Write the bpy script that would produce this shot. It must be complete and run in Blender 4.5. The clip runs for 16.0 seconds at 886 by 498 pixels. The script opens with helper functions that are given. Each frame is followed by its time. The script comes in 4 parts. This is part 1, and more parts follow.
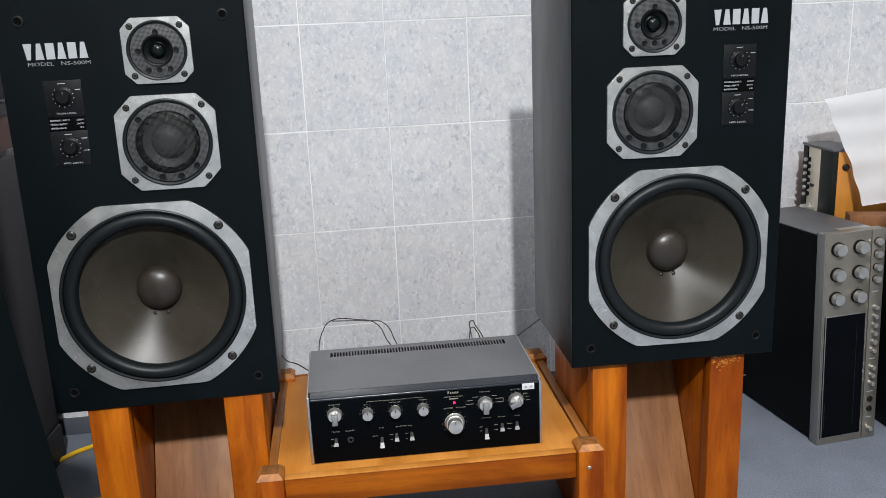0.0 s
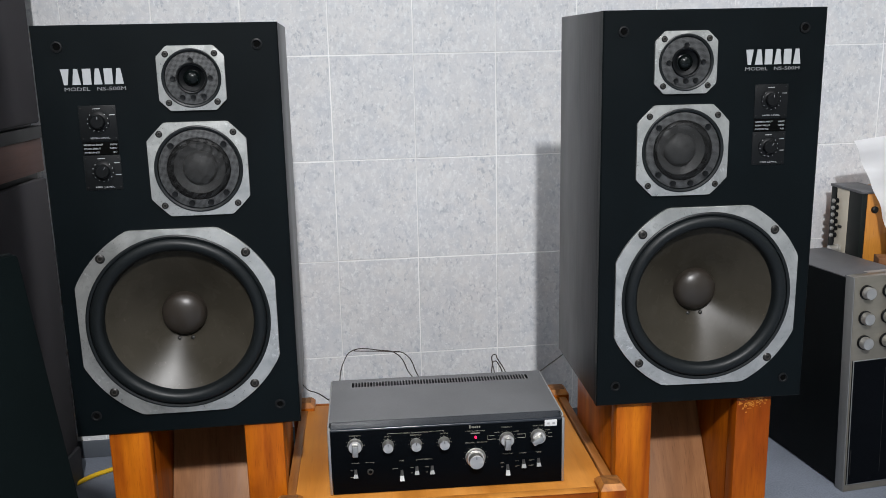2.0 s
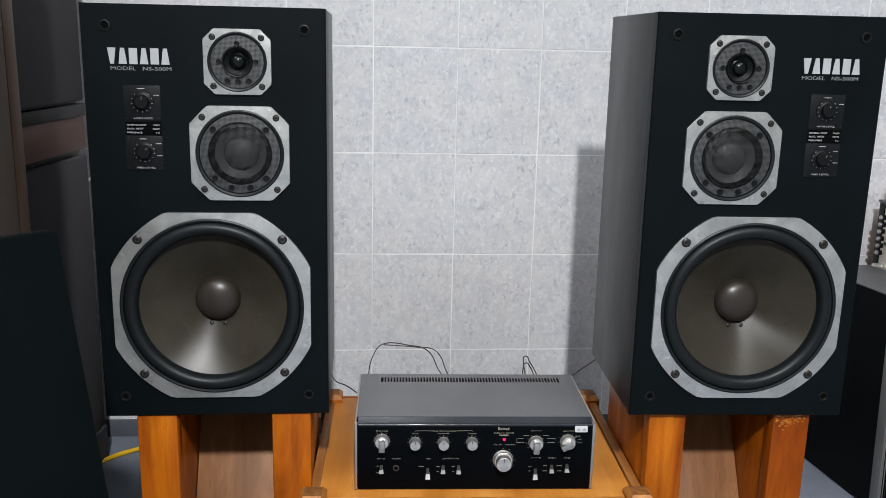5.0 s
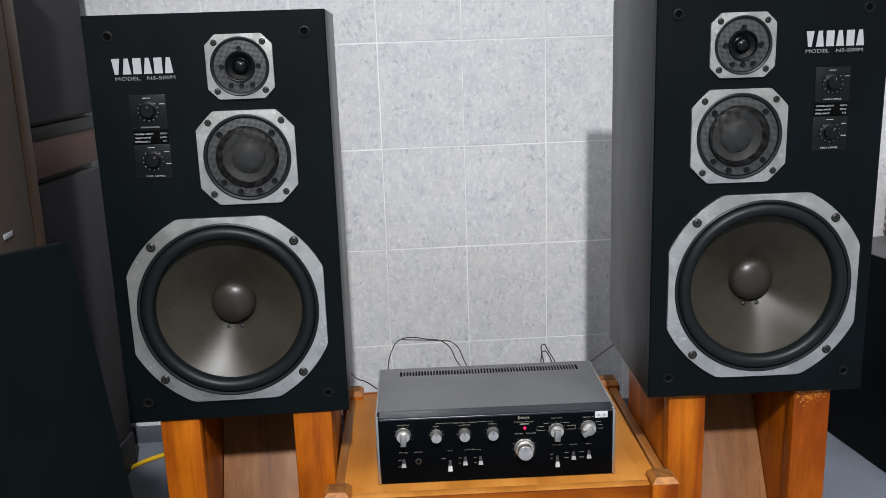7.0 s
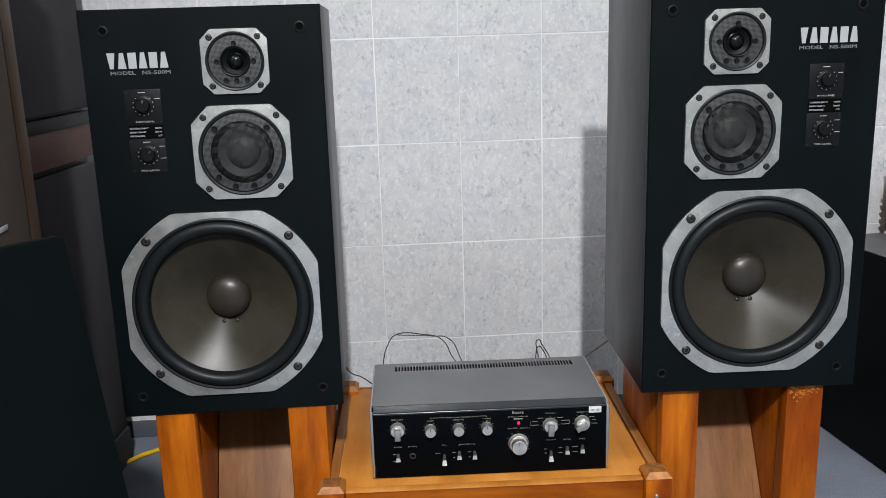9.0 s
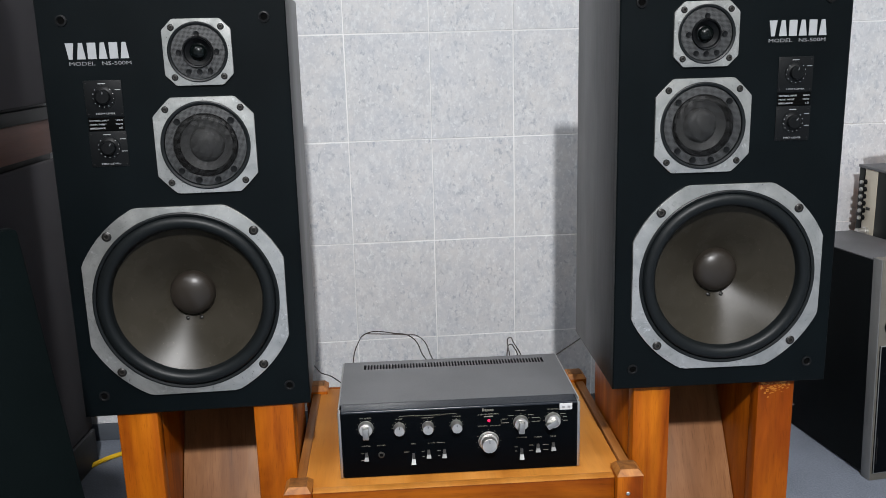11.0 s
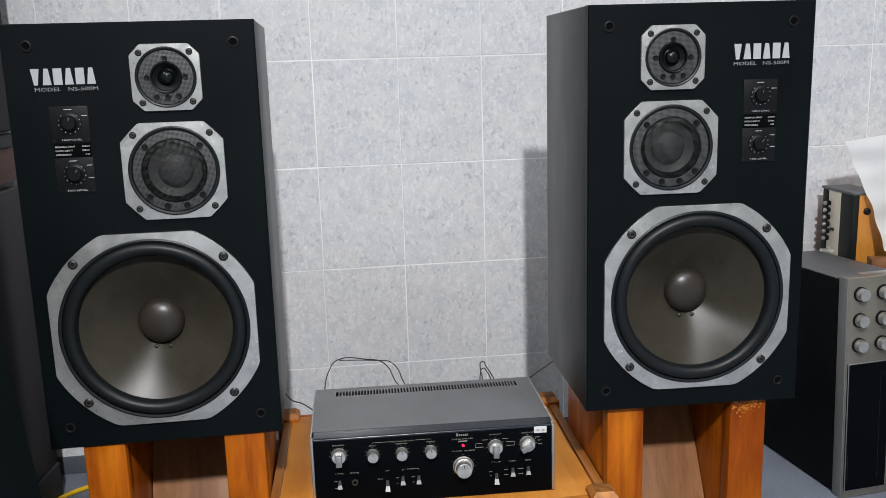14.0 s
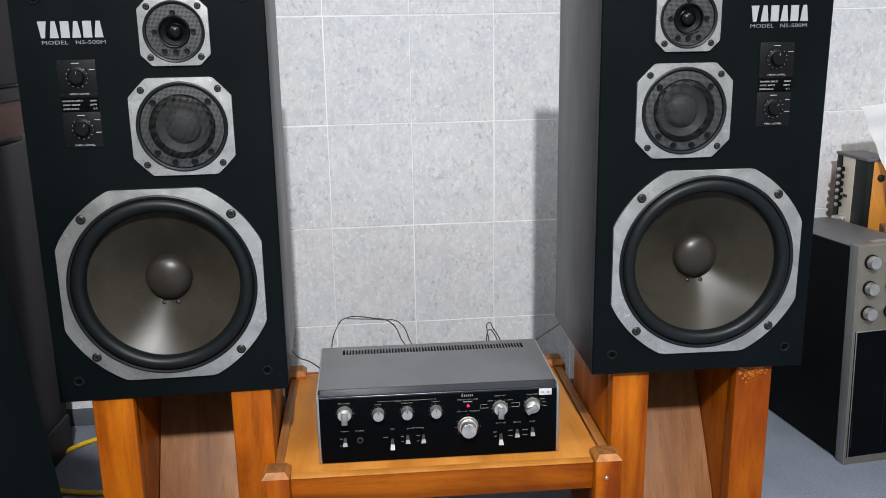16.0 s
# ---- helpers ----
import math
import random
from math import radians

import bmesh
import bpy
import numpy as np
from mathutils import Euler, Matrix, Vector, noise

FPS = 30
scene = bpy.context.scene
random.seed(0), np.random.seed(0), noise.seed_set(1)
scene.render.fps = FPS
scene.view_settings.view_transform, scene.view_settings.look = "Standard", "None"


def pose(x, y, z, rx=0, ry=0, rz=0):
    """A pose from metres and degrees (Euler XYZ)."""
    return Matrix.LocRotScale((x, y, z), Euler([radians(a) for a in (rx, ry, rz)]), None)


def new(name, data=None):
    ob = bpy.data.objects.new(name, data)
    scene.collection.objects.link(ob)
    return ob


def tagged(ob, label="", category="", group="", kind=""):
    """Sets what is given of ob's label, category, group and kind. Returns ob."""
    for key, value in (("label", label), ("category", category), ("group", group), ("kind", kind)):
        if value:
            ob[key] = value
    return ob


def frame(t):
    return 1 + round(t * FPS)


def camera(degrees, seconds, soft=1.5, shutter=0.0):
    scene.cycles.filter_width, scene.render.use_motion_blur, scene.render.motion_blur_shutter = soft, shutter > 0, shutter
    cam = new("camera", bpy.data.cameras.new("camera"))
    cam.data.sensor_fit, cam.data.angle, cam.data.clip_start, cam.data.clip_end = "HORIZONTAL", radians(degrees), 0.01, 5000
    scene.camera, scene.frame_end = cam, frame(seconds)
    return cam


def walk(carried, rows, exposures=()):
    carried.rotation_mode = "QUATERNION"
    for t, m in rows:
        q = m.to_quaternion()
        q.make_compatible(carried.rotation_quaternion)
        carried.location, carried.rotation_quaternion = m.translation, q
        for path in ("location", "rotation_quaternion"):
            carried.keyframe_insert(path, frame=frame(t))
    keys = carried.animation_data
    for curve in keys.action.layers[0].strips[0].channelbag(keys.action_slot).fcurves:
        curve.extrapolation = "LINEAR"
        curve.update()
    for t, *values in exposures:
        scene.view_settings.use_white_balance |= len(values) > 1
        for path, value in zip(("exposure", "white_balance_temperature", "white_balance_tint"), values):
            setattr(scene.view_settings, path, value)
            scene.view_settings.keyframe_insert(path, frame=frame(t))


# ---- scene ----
cam = camera(52.81, 16.0, 0.9)
PATH = [
    (0.0, pose(-0.0636, -0.0600, 0.9927, 75.09, 2.31, -8.40)),
    (0.5, pose(-0.0666, -0.0586, 0.9930, 75.61, 2.30, -8.39)),
    (1.0, pose(-0.0767, -0.0539, 0.9920, 76.32, 1.91, -8.12)),
    (1.5, pose(-0.0713, -0.0591, 0.9941, 76.86, 1.54, -7.62)),
    (2.0, pose(-0.0753, -0.0550, 0.9938, 77.16, 1.17, -6.89)),
    (2.5, pose(-0.0815, -0.0487, 0.9911, 77.27, 0.27, -6.30)),
    (3.0, pose(-0.0807, -0.0449, 0.9931, 77.14, -0.25, -6.01)),
    (3.5, pose(-0.0779, -0.0448, 0.9934, 77.17, -0.48, -5.77)),
    (4.0, pose(-0.0905, -0.0408, 0.9944, 77.29, -0.86, -5.51)),
    (4.5, pose(-0.0920, -0.0302, 0.9911, 77.17, -1.27, -4.90)),
    (5.0, pose(-0.0868, -0.0327, 0.9901, 76.92, -1.25, -4.39)),
    (5.2, pose(-0.0835, -0.0311, 0.9899, 76.68, -0.38, -4.43)),
    (7.3, pose(-0.0704, -0.0428, 0.9914, 76.43, 1.85, -3.85)),
    (7.5, pose(-0.0671, -0.0533, 0.9915, 76.40, 1.64, -3.85)),
    (8.0, pose(-0.0612, -0.0521, 0.9876, 76.32, 1.79, -3.89)),
    (8.5, pose(-0.0633, -0.0477, 0.9846, 76.29, 1.91, -3.96)),
    (9.0, pose(-0.0675, -0.0432, 0.9892, 76.26, 1.68, -3.90)),
    (9.2, pose(-0.0507, -0.0303, 0.9898, 76.31, 1.57, -3.98)),
    (11.3, pose(-0.0538, -0.0276, 0.9674, 76.63, 1.45, -6.09)),
    (11.5, pose(-0.0555, -0.0323, 0.9708, 76.85, 1.52, -6.76)),
    (12.0, pose(-0.0512, -0.0382, 0.9743, 77.25, 1.78, -7.60)),
    (12.5, pose(-0.0492, -0.0436, 0.9756, 78.04, 2.38, -7.83)),
    (13.0, pose(-0.0483, -0.0501, 0.9804, 78.49, 3.06, -7.97)),
    (13.5, pose(-0.0537, -0.0402, 0.9688, 78.76, 2.82, -7.72)),
    (14.0, pose(-0.0584, -0.0239, 0.9635, 78.17, 1.67, -7.48)),
    (14.5, pose(-0.0535, -0.0186, 0.9614, 76.36, 0.92, -7.23)),
    (15.0, pose(-0.0508, -0.0197, 0.9648, 75.77, 0.63, -7.05)),
    (15.5, pose(-0.0520, -0.0165, 0.9676, 75.51, 0.76, -6.79)),
    (16.0, pose(-0.0546, -0.0179, 0.9651, 75.56, 0.89, -6.65)),
]
walk(cam, PATH, [(0.0, -0.08), (0.5, -0.18), (2.5, -0.16), (5.0, -0.16), (7.5, -0.16), (11.5, -0.18), (12.5, -0.20), (13.0, -0.36), (13.5, -0.36), (14.0, -0.18), (14.5, -0.02), (16.0, -0.02)])

# ---- light ----
world = bpy.data.worlds.new("world")
scene.world = world
world.use_nodes = True
world.node_tree.nodes["Background"].inputs[0].default_value = (0.5, 0.55, 0.6, 1)
world.node_tree.nodes["Background"].inputs[1].default_value = 0.05


def area_lamp(name, m, sx, sy, watts, colour):
    data = bpy.data.lights.new(name, "AREA")
    data.shape, data.size, data.size_y = "RECTANGLE", sx, sy
    data.energy, data.color = watts, colour
    ob = new(name, data)
    ob.matrix_basis = m
    return ob


COOL = (0.985, 0.985, 1.0)
area_lamp("overhead_light", pose(-0.021, -1.35, 2.82), 0.09, 0.24, 258, COOL)
# two broad fill lights added at the sides to lift the shadows
area_lamp("overhead_light", pose(1.25, 0.10, 2.83), 0.90, 1.10, 28, COOL)
area_lamp("overhead_light", pose(-1.25, 0.10, 2.83), 0.90, 1.10, 28, COOL)

# ---- materials ----


class Mat:
    """A principled material with short calls for its nodes."""

    def __init__(self, name, colour=(0.5, 0.5, 0.5), rough=0.5, metal=0.0, spec=0.5):
        self.m = bpy.data.materials.new(name)
        self.m.use_nodes = True
        self.t = self.m.node_tree
        self.b = self.t.nodes["Principled BSDF"]
        self.put("Base Color", (*colour, 1))
        self.put("Roughness", rough)
        self.put("Metallic", metal)
        self.put("Specular IOR Level", spec)

    def put(self, key, value):
        self.b.inputs[key].default_value = value

    def node(self, kind, **values):
        n = self.t.nodes.new(kind)
        for k, v in values.items():
            n.inputs[k.replace("_", " ")].default_value = v
        return n

    def link(self, a, b):
        self.t.links.new(a, b)

    def coords(self, scale=(1, 1, 1), space="Object", spread=0.0):
        c = self.node("ShaderNodeTexCoord")
        mp = self.node("ShaderNodeMapping", Scale=scale)
        out = c.outputs[space]
        if spread:
            info = self.node("ShaderNodeObjectInfo")
            mul = self.node("ShaderNodeMath")
            mul.operation = "MULTIPLY"
            self.link(info.outputs["Random"], mul.inputs[0])
            mul.inputs[1].default_value = spread
            add = self.node("ShaderNodeVectorMath")
            add.operation = "ADD"
            self.link(out, add.inputs[0])
            self.link(mul.outputs[0], add.inputs[1])
            out = add.outputs[0]
        self.link(out, mp.inputs["Vector"])
        return mp.outputs["Vector"]

    def noise(self, vec, scale, detail=4.0, rough=0.5, twist=0.0):
        n = self.node("ShaderNodeTexNoise", Scale=scale, Detail=detail, Roughness=rough, Distortion=twist)
        self.link(vec, n.inputs["Vector"])
        return n.outputs["Fac"]

    def ramp(self, fac, stops):
        r = self.node("ShaderNodeValToRGB")
        e = r.color_ramp.elements
        while len(e) < len(stops):
            e.new(0.5)
        for x, (p, c) in zip(e, stops):
            x.position, x.color = p, (*c, 1) if len(c) == 3 else c
        self.link(fac, r.inputs["Fac"])
        return r.outputs["Color"]

    def mix(self, fac, a, b, how="MIX"):
        n = self.node("ShaderNodeMix")
        n.data_type, n.blend_type = "RGBA", how
        for v, i in ((fac, 0), (a, 6), (b, 7)):
            if hasattr(v, "is_linked"):
                self.link(v, n.inputs[i])
            else:
                n.inputs[i].default_value = v if i == 0 or len(v) == 4 else (*v, 1)
        return n.outputs[2]

    def colour(self, out):
        self.link(out, self.b.inputs["Base Color"])
        return self

    def roughness(self, fac, lo, hi):
        r = self.node("ShaderNodeMapRange")
        self.link(fac, r.inputs[0])
        r.inputs[3].default_value, r.inputs[4].default_value = lo, hi
        self.link(r.outputs[0], self.b.inputs["Roughness"])
        return self

    def bump(self, fac, strength, dist):
        n = self.node("ShaderNodeBump", Strength=strength, Distance=dist)
        self.link(fac, n.inputs["Height"])
        self.link(n.outputs[0], self.b.inputs["Normal"])
        return self


def tile_material():
    m = Mat("glazed_tile", rough=0.20)
    v = m.coords(spread=3.0)
    base = m.ramp(m.noise(v, 26, 6, 0.7, 0.3), [(0.34, (0.520, 0.535, 0.562)), (0.50, (0.590, 0.592, 0.602)), (0.64, (0.632, 0.628, 0.628))])
    warm = m.ramp(m.noise(v, 9, 3, 0.6), [(0.40, (0.99, 0.995, 1.008)), (0.62, (1.008, 1.0, 0.994))])
    base = m.mix(1.0, base, warm, "MULTIPLY")
    cloud = m.noise(v, 20, 2, 0.5)
    stretch = m.coords((1, 1, 0.66), spread=5.0)
    pale = m.ramp(m.noise(stretch, 88, 4, 0.62, 0.25), [(0.53, (0, 0, 0)), (0.61, (0.58, 0.58, 0.58))])
    near = m.ramp(cloud, [(0.42, (0.12, 0.12, 0.12)), (0.60, (1, 1, 1))])
    fleck = m.ramp(m.noise(stretch, 112, 4, 0.62, 0.3), [(0.535, (0, 0, 0)), (0.65, (0.80, 0.80, 0.80))])
    fleck = m.mix(1.0, fleck, near, "MULTIPLY")
    fine = m.ramp(m.noise(v, 190, 2, 0.6, 0.6), [(0.58, (0, 0, 0)), (0.72, (0.45, 0.45, 0.45))])
    glint = m.ramp(m.noise(m.coords((1, 1, 0.8), spread=9.0), 150, 2, 0.5, 0.5), [(0.60, (0, 0, 0)), (0.74, (0.6, 0.6, 0.6))])
    c = m.mix(pale, base, (0.690, 0.700, 0.702))
    c = m.mix(fleck, c, m.mix(m.noise(v, 12, 1), (0.31, 0.355, 0.435), (0.44, 0.445, 0.45)))
    c = m.mix(fine, c, (0.44, 0.455, 0.475))
    m.colour(m.mix(glint, c, (0.79, 0.80, 0.80)))
    m.bump(m.noise(v, 14, 2), 0.06, 0.004)
    return m.m


def wood(name, dark, mid, light, rough, scale, axis="z", coat=0.3, spec=0.5, spread=2.0, stain=0.0, pores=0.45):
    m = Mat(name, rough=rough, spec=spec)
    st = {"z": (1, 1, 0.07), "x": (0.07, 1, 1), "y": (1, 0.07, 1)}[axis]
    v = m.coords(st, spread=spread)
    broad = m.noise(v, scale, 3, 0.5, 1.2)
    fine = m.noise(v, scale * 9, 4, 0.6, 0.3)
    c = m.ramp(broad, [(0.33, dark), (0.5, mid), (0.67, light)])
    g = m.ramp(fine, [(0.35, (0.62, 0.62, 0.62)), (0.6, (1, 1, 1))])
    pore = m.ramp(m.noise(v, scale * 34, 2, 0.5), [(0.30, (0.55, 0.50, 0.45)), (0.42, (1, 1, 1))])
    big = m.ramp(m.noise(m.coords(spread=spread), 7, 2), [(0.33, (0.84, 0.76, 0.68)), (0.62, (1.0, 1.0, 1.0))])
    c = m.mix(1.0, m.mix(0.28, c, g, "MULTIPLY"), big, "MULTIPLY")
    c = m.mix(pores, c, pore, "MULTIPLY")
    if stain:
        # dark runs of old varnish along the grain
        st2 = tuple(a if a == 1 else 0.22 for a in st)
        runs = m.ramp(m.noise(m.coords(st2, spread=spread * 1.7), 13, 4, 0.6, 0.8), [(0.40, (0.42, 0.30, 0.22)), (0.56, (1, 1, 1))])
        c = m.mix(stain, c, runs, "MULTIPLY")
    m.colour(c)
    m.put("Coat Weight", coat)
    m.put("Coat Roughness", 0.18)
    m.roughness(fine, rough - 0.08, rough + 0.1)
    m.bump(fine, 0.12, 0.001)
    return m.m


def painted(name, colour, rough, grain=0.0, wear=0.12, scale=60, spec=0.5, metal=0.0):
    m = Mat(name, colour, rough, metal, spec)
    v = m.coords()
    a = m.noise(v, 6, 4, 0.6)
    hi = tuple(min(1, c * (1 + wear)) for c in colour)
    lo = tuple(c * (1 - wear) for c in colour)
    m.colour(m.ramp(a, [(0.3, lo), (0.7, hi)]))
    m.roughness(m.noise(v, 15, 4, 0.6), max(0.02, rough - 0.08), rough + 0.08)
    if grain:
        m.bump(m.noise(v, scale * 12, 3), grain, 0.0006)
    return m.m


def black_ash():
    m = Mat("black_ash_veneer", rough=0.4, spec=0.28)
    v = m.coords((1, 1, 0.05))
    f = m.noise(v, 160, 4, 0.6, 0.2)
    grain = m.ramp(f, [(0.35, (0.006, 0.0065, 0.007)), (0.65, (0.021, 0.022, 0.024))])
    rub = m.ramp(m.noise(m.coords((1, 1, 0.25), spread=1.0), 22, 4, 0.65, 0.6), [(0.60, (0, 0, 0)), (0.72, (0.8, 0.8, 0.8))])
    m.colour(m.mix(rub, grain, (0.0022, 0.0022, 0.0024)))
    m.roughness(m.noise(m.coords((1, 1, 0.5)), 11, 4, 0.6), 0.28, 0.46)
    m.bump(f, 0.07, 0.0006)
    return m.m


def brushed(name, colour, rough, scale=(1, 1, 1), patches=0.25, metal=1.0):
    m = Mat(name, colour, rough, metal)
    v = m.coords(scale)
    f = m.noise(v, 300, 3, 0.6)
    p = m.noise(m.coords(), 28, 4, 0.6, 0.6)
    lo = tuple(c * (1 - patches) for c in colour)
    m.colour(m.mix(0.35, m.ramp(p, [(0.35, lo), (0.62, colour)]), m.ramp(f, [(0.3, lo), (0.7, colour)]), "MIX"))
    m.roughness(p, rough - 0.1, rough + 0.14)
    m.bump(f, 0.08, 0.0004)
    return m.m


def worn_aluminium():
    m = Mat("worn_cast_aluminium", rough=0.4, metal=0.80)
    v = m.coords(spread=1.0)
    p = m.noise(v, 24, 5, 0.65, 0.7)
    spots = m.noise(v, 95, 4, 0.7, 0.5)
    c = m.ramp(p, [(0.32, (0.40, 0.405, 0.392)), (0.5, (0.49, 0.493, 0.475)), (0.68, (0.58, 0.58, 0.558))])
    c = m.mix(m.ramp(spots, [(0.60, (0, 0, 0)), (0.70, (0.55, 0.55, 0.55))]), c, (0.30, 0.30, 0.285))
    # corrosion pits in loose clusters
    pit = m.ramp(m.noise(v, 330, 3, 0.7, 0.4), [(0.60, (0, 0, 0)), (0.68, (1, 1, 1))])
    where = m.ramp(m.noise(v, 17, 3, 0.6), [(0.48, (0, 0, 0)), (0.60, (1, 1, 1))])
    pit = m.mix(1.0, pit, where, "MULTIPLY")
    # pale clusters that paint the lamp's glare on the frames into the colour
    glare = m.ramp(m.noise(v, 130, 4, 0.7, 0.6), [(0.55, (0, 0, 0)), (0.63, (0.8, 0.8, 0.8))])
    glare = m.mix(1.0, glare, m.ramp(m.noise(m.coords(spread=4.0), 13, 2, 0.5), [(0.52, (0, 0, 0)), (0.62, (1, 1, 1))]), "MULTIPLY")
    c = m.mix(glare, c, (0.74, 0.745, 0.73))
    m.colour(m.mix(pit, c, (0.17, 0.165, 0.15)))
    m.roughness(m.mix(0.5, p, spots), 0.12, 0.54)
    m.bump(m.mix(0.35, m.noise(v, 45, 4, 0.7), m.noise(v, 260, 3, 0.7)), 0.42, 0.0016)
    return m.m


def cone_material():
    m = Mat("woofer_cone_paper", rough=0.36, spec=0.085)
    v = m.coords(spread=1.0)
    c = m.ramp(m.noise(v, 14, 5, 0.65, 0.8), [(0.3, (0.0245, 0.0212, 0.0155)), (0.7, (0.037, 0.0325, 0.0248))])
    specks = m.ramp(m.noise(v, 240, 2, 0.5), [(0.74, (0, 0, 0)), (0.80, (1, 1, 1))])
    c = m.mix(specks, c, (0.12, 0.105, 0.085))
    # pale scuffs
    scuff = m.ramp(m.noise(m.coords((1, 1, 0.35), spread=2.0), 48, 4, 0.7, 1.5), [(0.66, (0, 0, 0)), (0.74, (0.5, 0.5, 0.5))])
    m.colour(m.mix(scuff, c, (0.085, 0.075, 0.060)))
    tan = m.node("ShaderNodeTangent")
    tan.direction_type, tan.axis = "RADIAL", "Y"
    m.link(tan.outputs[0], m.b.inputs["Tangent"])
    m.put("Anisotropic", 0.93)
    m.put("Metallic", 0.0)
    m.roughness(m.noise(v, 30, 3), 0.23, 0.31)
    return m.m


def turned_material():
    m = Mat("turned_aluminium_face", (0.64, 0.625, 0.595), 0.34, 0.90)
    tan = m.node("ShaderNodeTangent")
    tan.direction_type, tan.axis = "RADIAL", "Y"
    m.link(tan.outputs[0], m.b.inputs["Tangent"])
    m.put("Anisotropic", 0.55)
    m.roughness(m.noise(m.coords(), 120, 3), 0.28, 0.42)
    return m.m


def lattice(m, pitch):
    """A diagonal weave in the xz plane, 0 at the holes and 1 on the wires."""
    sep = m.node("ShaderNodeSeparateXYZ")
    m.link(m.coords(), sep.inputs[0])

    def maths(op, a, b):
        n = m.node("ShaderNodeMath")
        n.operation = op
        for k, x in enumerate((a, b)):
            if hasattr(x, "is_linked"):
                m.link(x, n.inputs[k])
            else:
                n.inputs[k].default_value = x
        return n.outputs[0]

    k = 2 * math.pi / pitch * 0.7071
    x, z = sep.outputs[0], sep.outputs[2]
    a = maths("SINE", maths("MULTIPLY", maths("ADD", x, z), k), 0.0)
    b = maths("SINE", maths("MULTIPLY", maths("SUBTRACT", x, z), k), 0.0)
    return maths("ADD", maths("MULTIPLY", maths("MULTIPLY", a, b), 0.5), 0.5)


def mesh_material():
    m = Mat("perforated_metal_mesh", rough=0.45, metal=0.6)
    d = lattice(m, 0.0026)
    m.colour(m.ramp(d, [(0.30, (0.010, 0.010, 0.010)), (0.62, (0.100, 0.102, 0.103))]))
    m.bump(d, 0.25, 0.0004)
    return m.m


def open_mesh_material():
    m = Mat("open_metal_mesh", (0.020, 0.0205, 0.0205), 0.55, 0.3)
    clear = m.node("ShaderNodeBsdfTransparent")
    mixer = m.node("ShaderNodeMixShader")
    m.link(m.ramp(lattice(m, 0.0024), [(0.52, (0, 0, 0)), (0.66, (1, 1, 1))]), mixer.inputs[0])
    m.link(clear.outputs[0], mixer.inputs[1])
    m.link(m.b.outputs[0], mixer.inputs[2])
    m.link(mixer.outputs[0], m.t.nodes["Material Output"].inputs[0])
    return m.m


def carpet_material():
    m = Mat("blue_grey_floor", rough=0.75, spec=0.3)
    v = m.coords()
    a = m.ramp(m.noise(v, 260, 3, 0.7), [(0.35, (0.130, 0.148, 0.182)), (0.65, (0.200, 0.222, 0.265))])
    b = m.ramp(m.noise(v, 5, 4, 0.6), [(0.3, (0.82, 0.82, 0.82)), (0.7, (1.08, 1.08, 1.08))])
    m.colour(m.mix(1.0, a, b, "MULTIPLY"))
    m.bump(m.noise(v, 700, 3), 0.06, 0.0015)
    return m.m


def cloth_material(name, lo, hi):
    m = Mat(name, rough=0.95, spec=0.08)
    v = m.coords()
    m.colour(m.ramp(m.noise(v, 700, 2), [(0.35, lo), (0.65, hi)]))
    m.bump(m.noise(v, 900, 2), 0.4, 0.001)
    m.put("Sheen Weight", 0.03)
    return m.m


TILE = tile_material()
GROUT = painted("white_grout", (0.74, 0.74, 0.735), 0.7, 0.0, 0.12, 20)
# cool grey of the unseen walls, picked for what glossy surfaces reflect
PLASTER = painted("unseen_wall_grey", (0.28, 0.302, 0.306), 0.7, 0.1)
CEILING = painted("white_ceiling_paint", (0.62, 0.62, 0.61), 0.8)
FLOOR = carpet_material()
SKIRT = painted("dark_grey_skirting", (0.075, 0.085, 0.10), 0.5)
ASH = black_ash()
BAFFLE = painted("black_satin_baffle", (0.0018, 0.0034, 0.0042), 0.44, 0.25, 0.25, 60, 0.10)
ALU = worn_aluminium()
KNOB = brushed("turned_aluminium", (0.48, 0.475, 0.46), 0.33, patches=0.10, metal=0.92)
EDGEBAR = brushed("satin_grey_metal", (0.25, 0.25, 0.245), 0.42, (1, 1, 0.05), 0.10, 0.6)
STEEL = brushed("brushed_steel_face", (0.27, 0.248, 0.208), 0.34, (0.03, 1, 1), 0.14, 0.7)
RUBBER = painted("black_rubber", (0.0055, 0.0072, 0.0080), 0.42, 0.1, spec=0.24)
CONE = cone_material()
CAP = painted("dust_cap", (0.024, 0.0195, 0.0155), 0.34, 0.05, spec=0.4)
MESH = mesh_material()
OPENMESH = open_mesh_material()
TURNED = turned_material()
DOME = painted("dark_fabric_dome", (0.031, 0.031, 0.0305), 0.5, 0.3, spec=0.28)
TDOME = painted("glossy_tweeter_dome", (0.0025, 0.004, 0.004), 0.25, spec=0.25)
BLACK = painted("black_plastic", (0.0035, 0.004, 0.0045), 0.42, spec=0.16)
HOLE = painted("black_void", (0.002, 0.002, 0.002), 0.9, spec=0.04)
SOCKET = painted("grey_plastic_ring", (0.006, 0.0065, 0.007), 0.40, spec=0.2)
RIM = painted("steel_screw_rim", (0.050, 0.047, 0.042), 0.40, metal=0.5)
PANEL = painted("dark_grey_panel", (0.0055, 0.0062, 0.0068), 0.42, spec=0.16)
PRINT = painted("white_print", (0.36, 0.37, 0.375), 0.5)
DIMPRINT = painted("faded_grey_print", (0.20, 0.205, 0.21), 0.5)
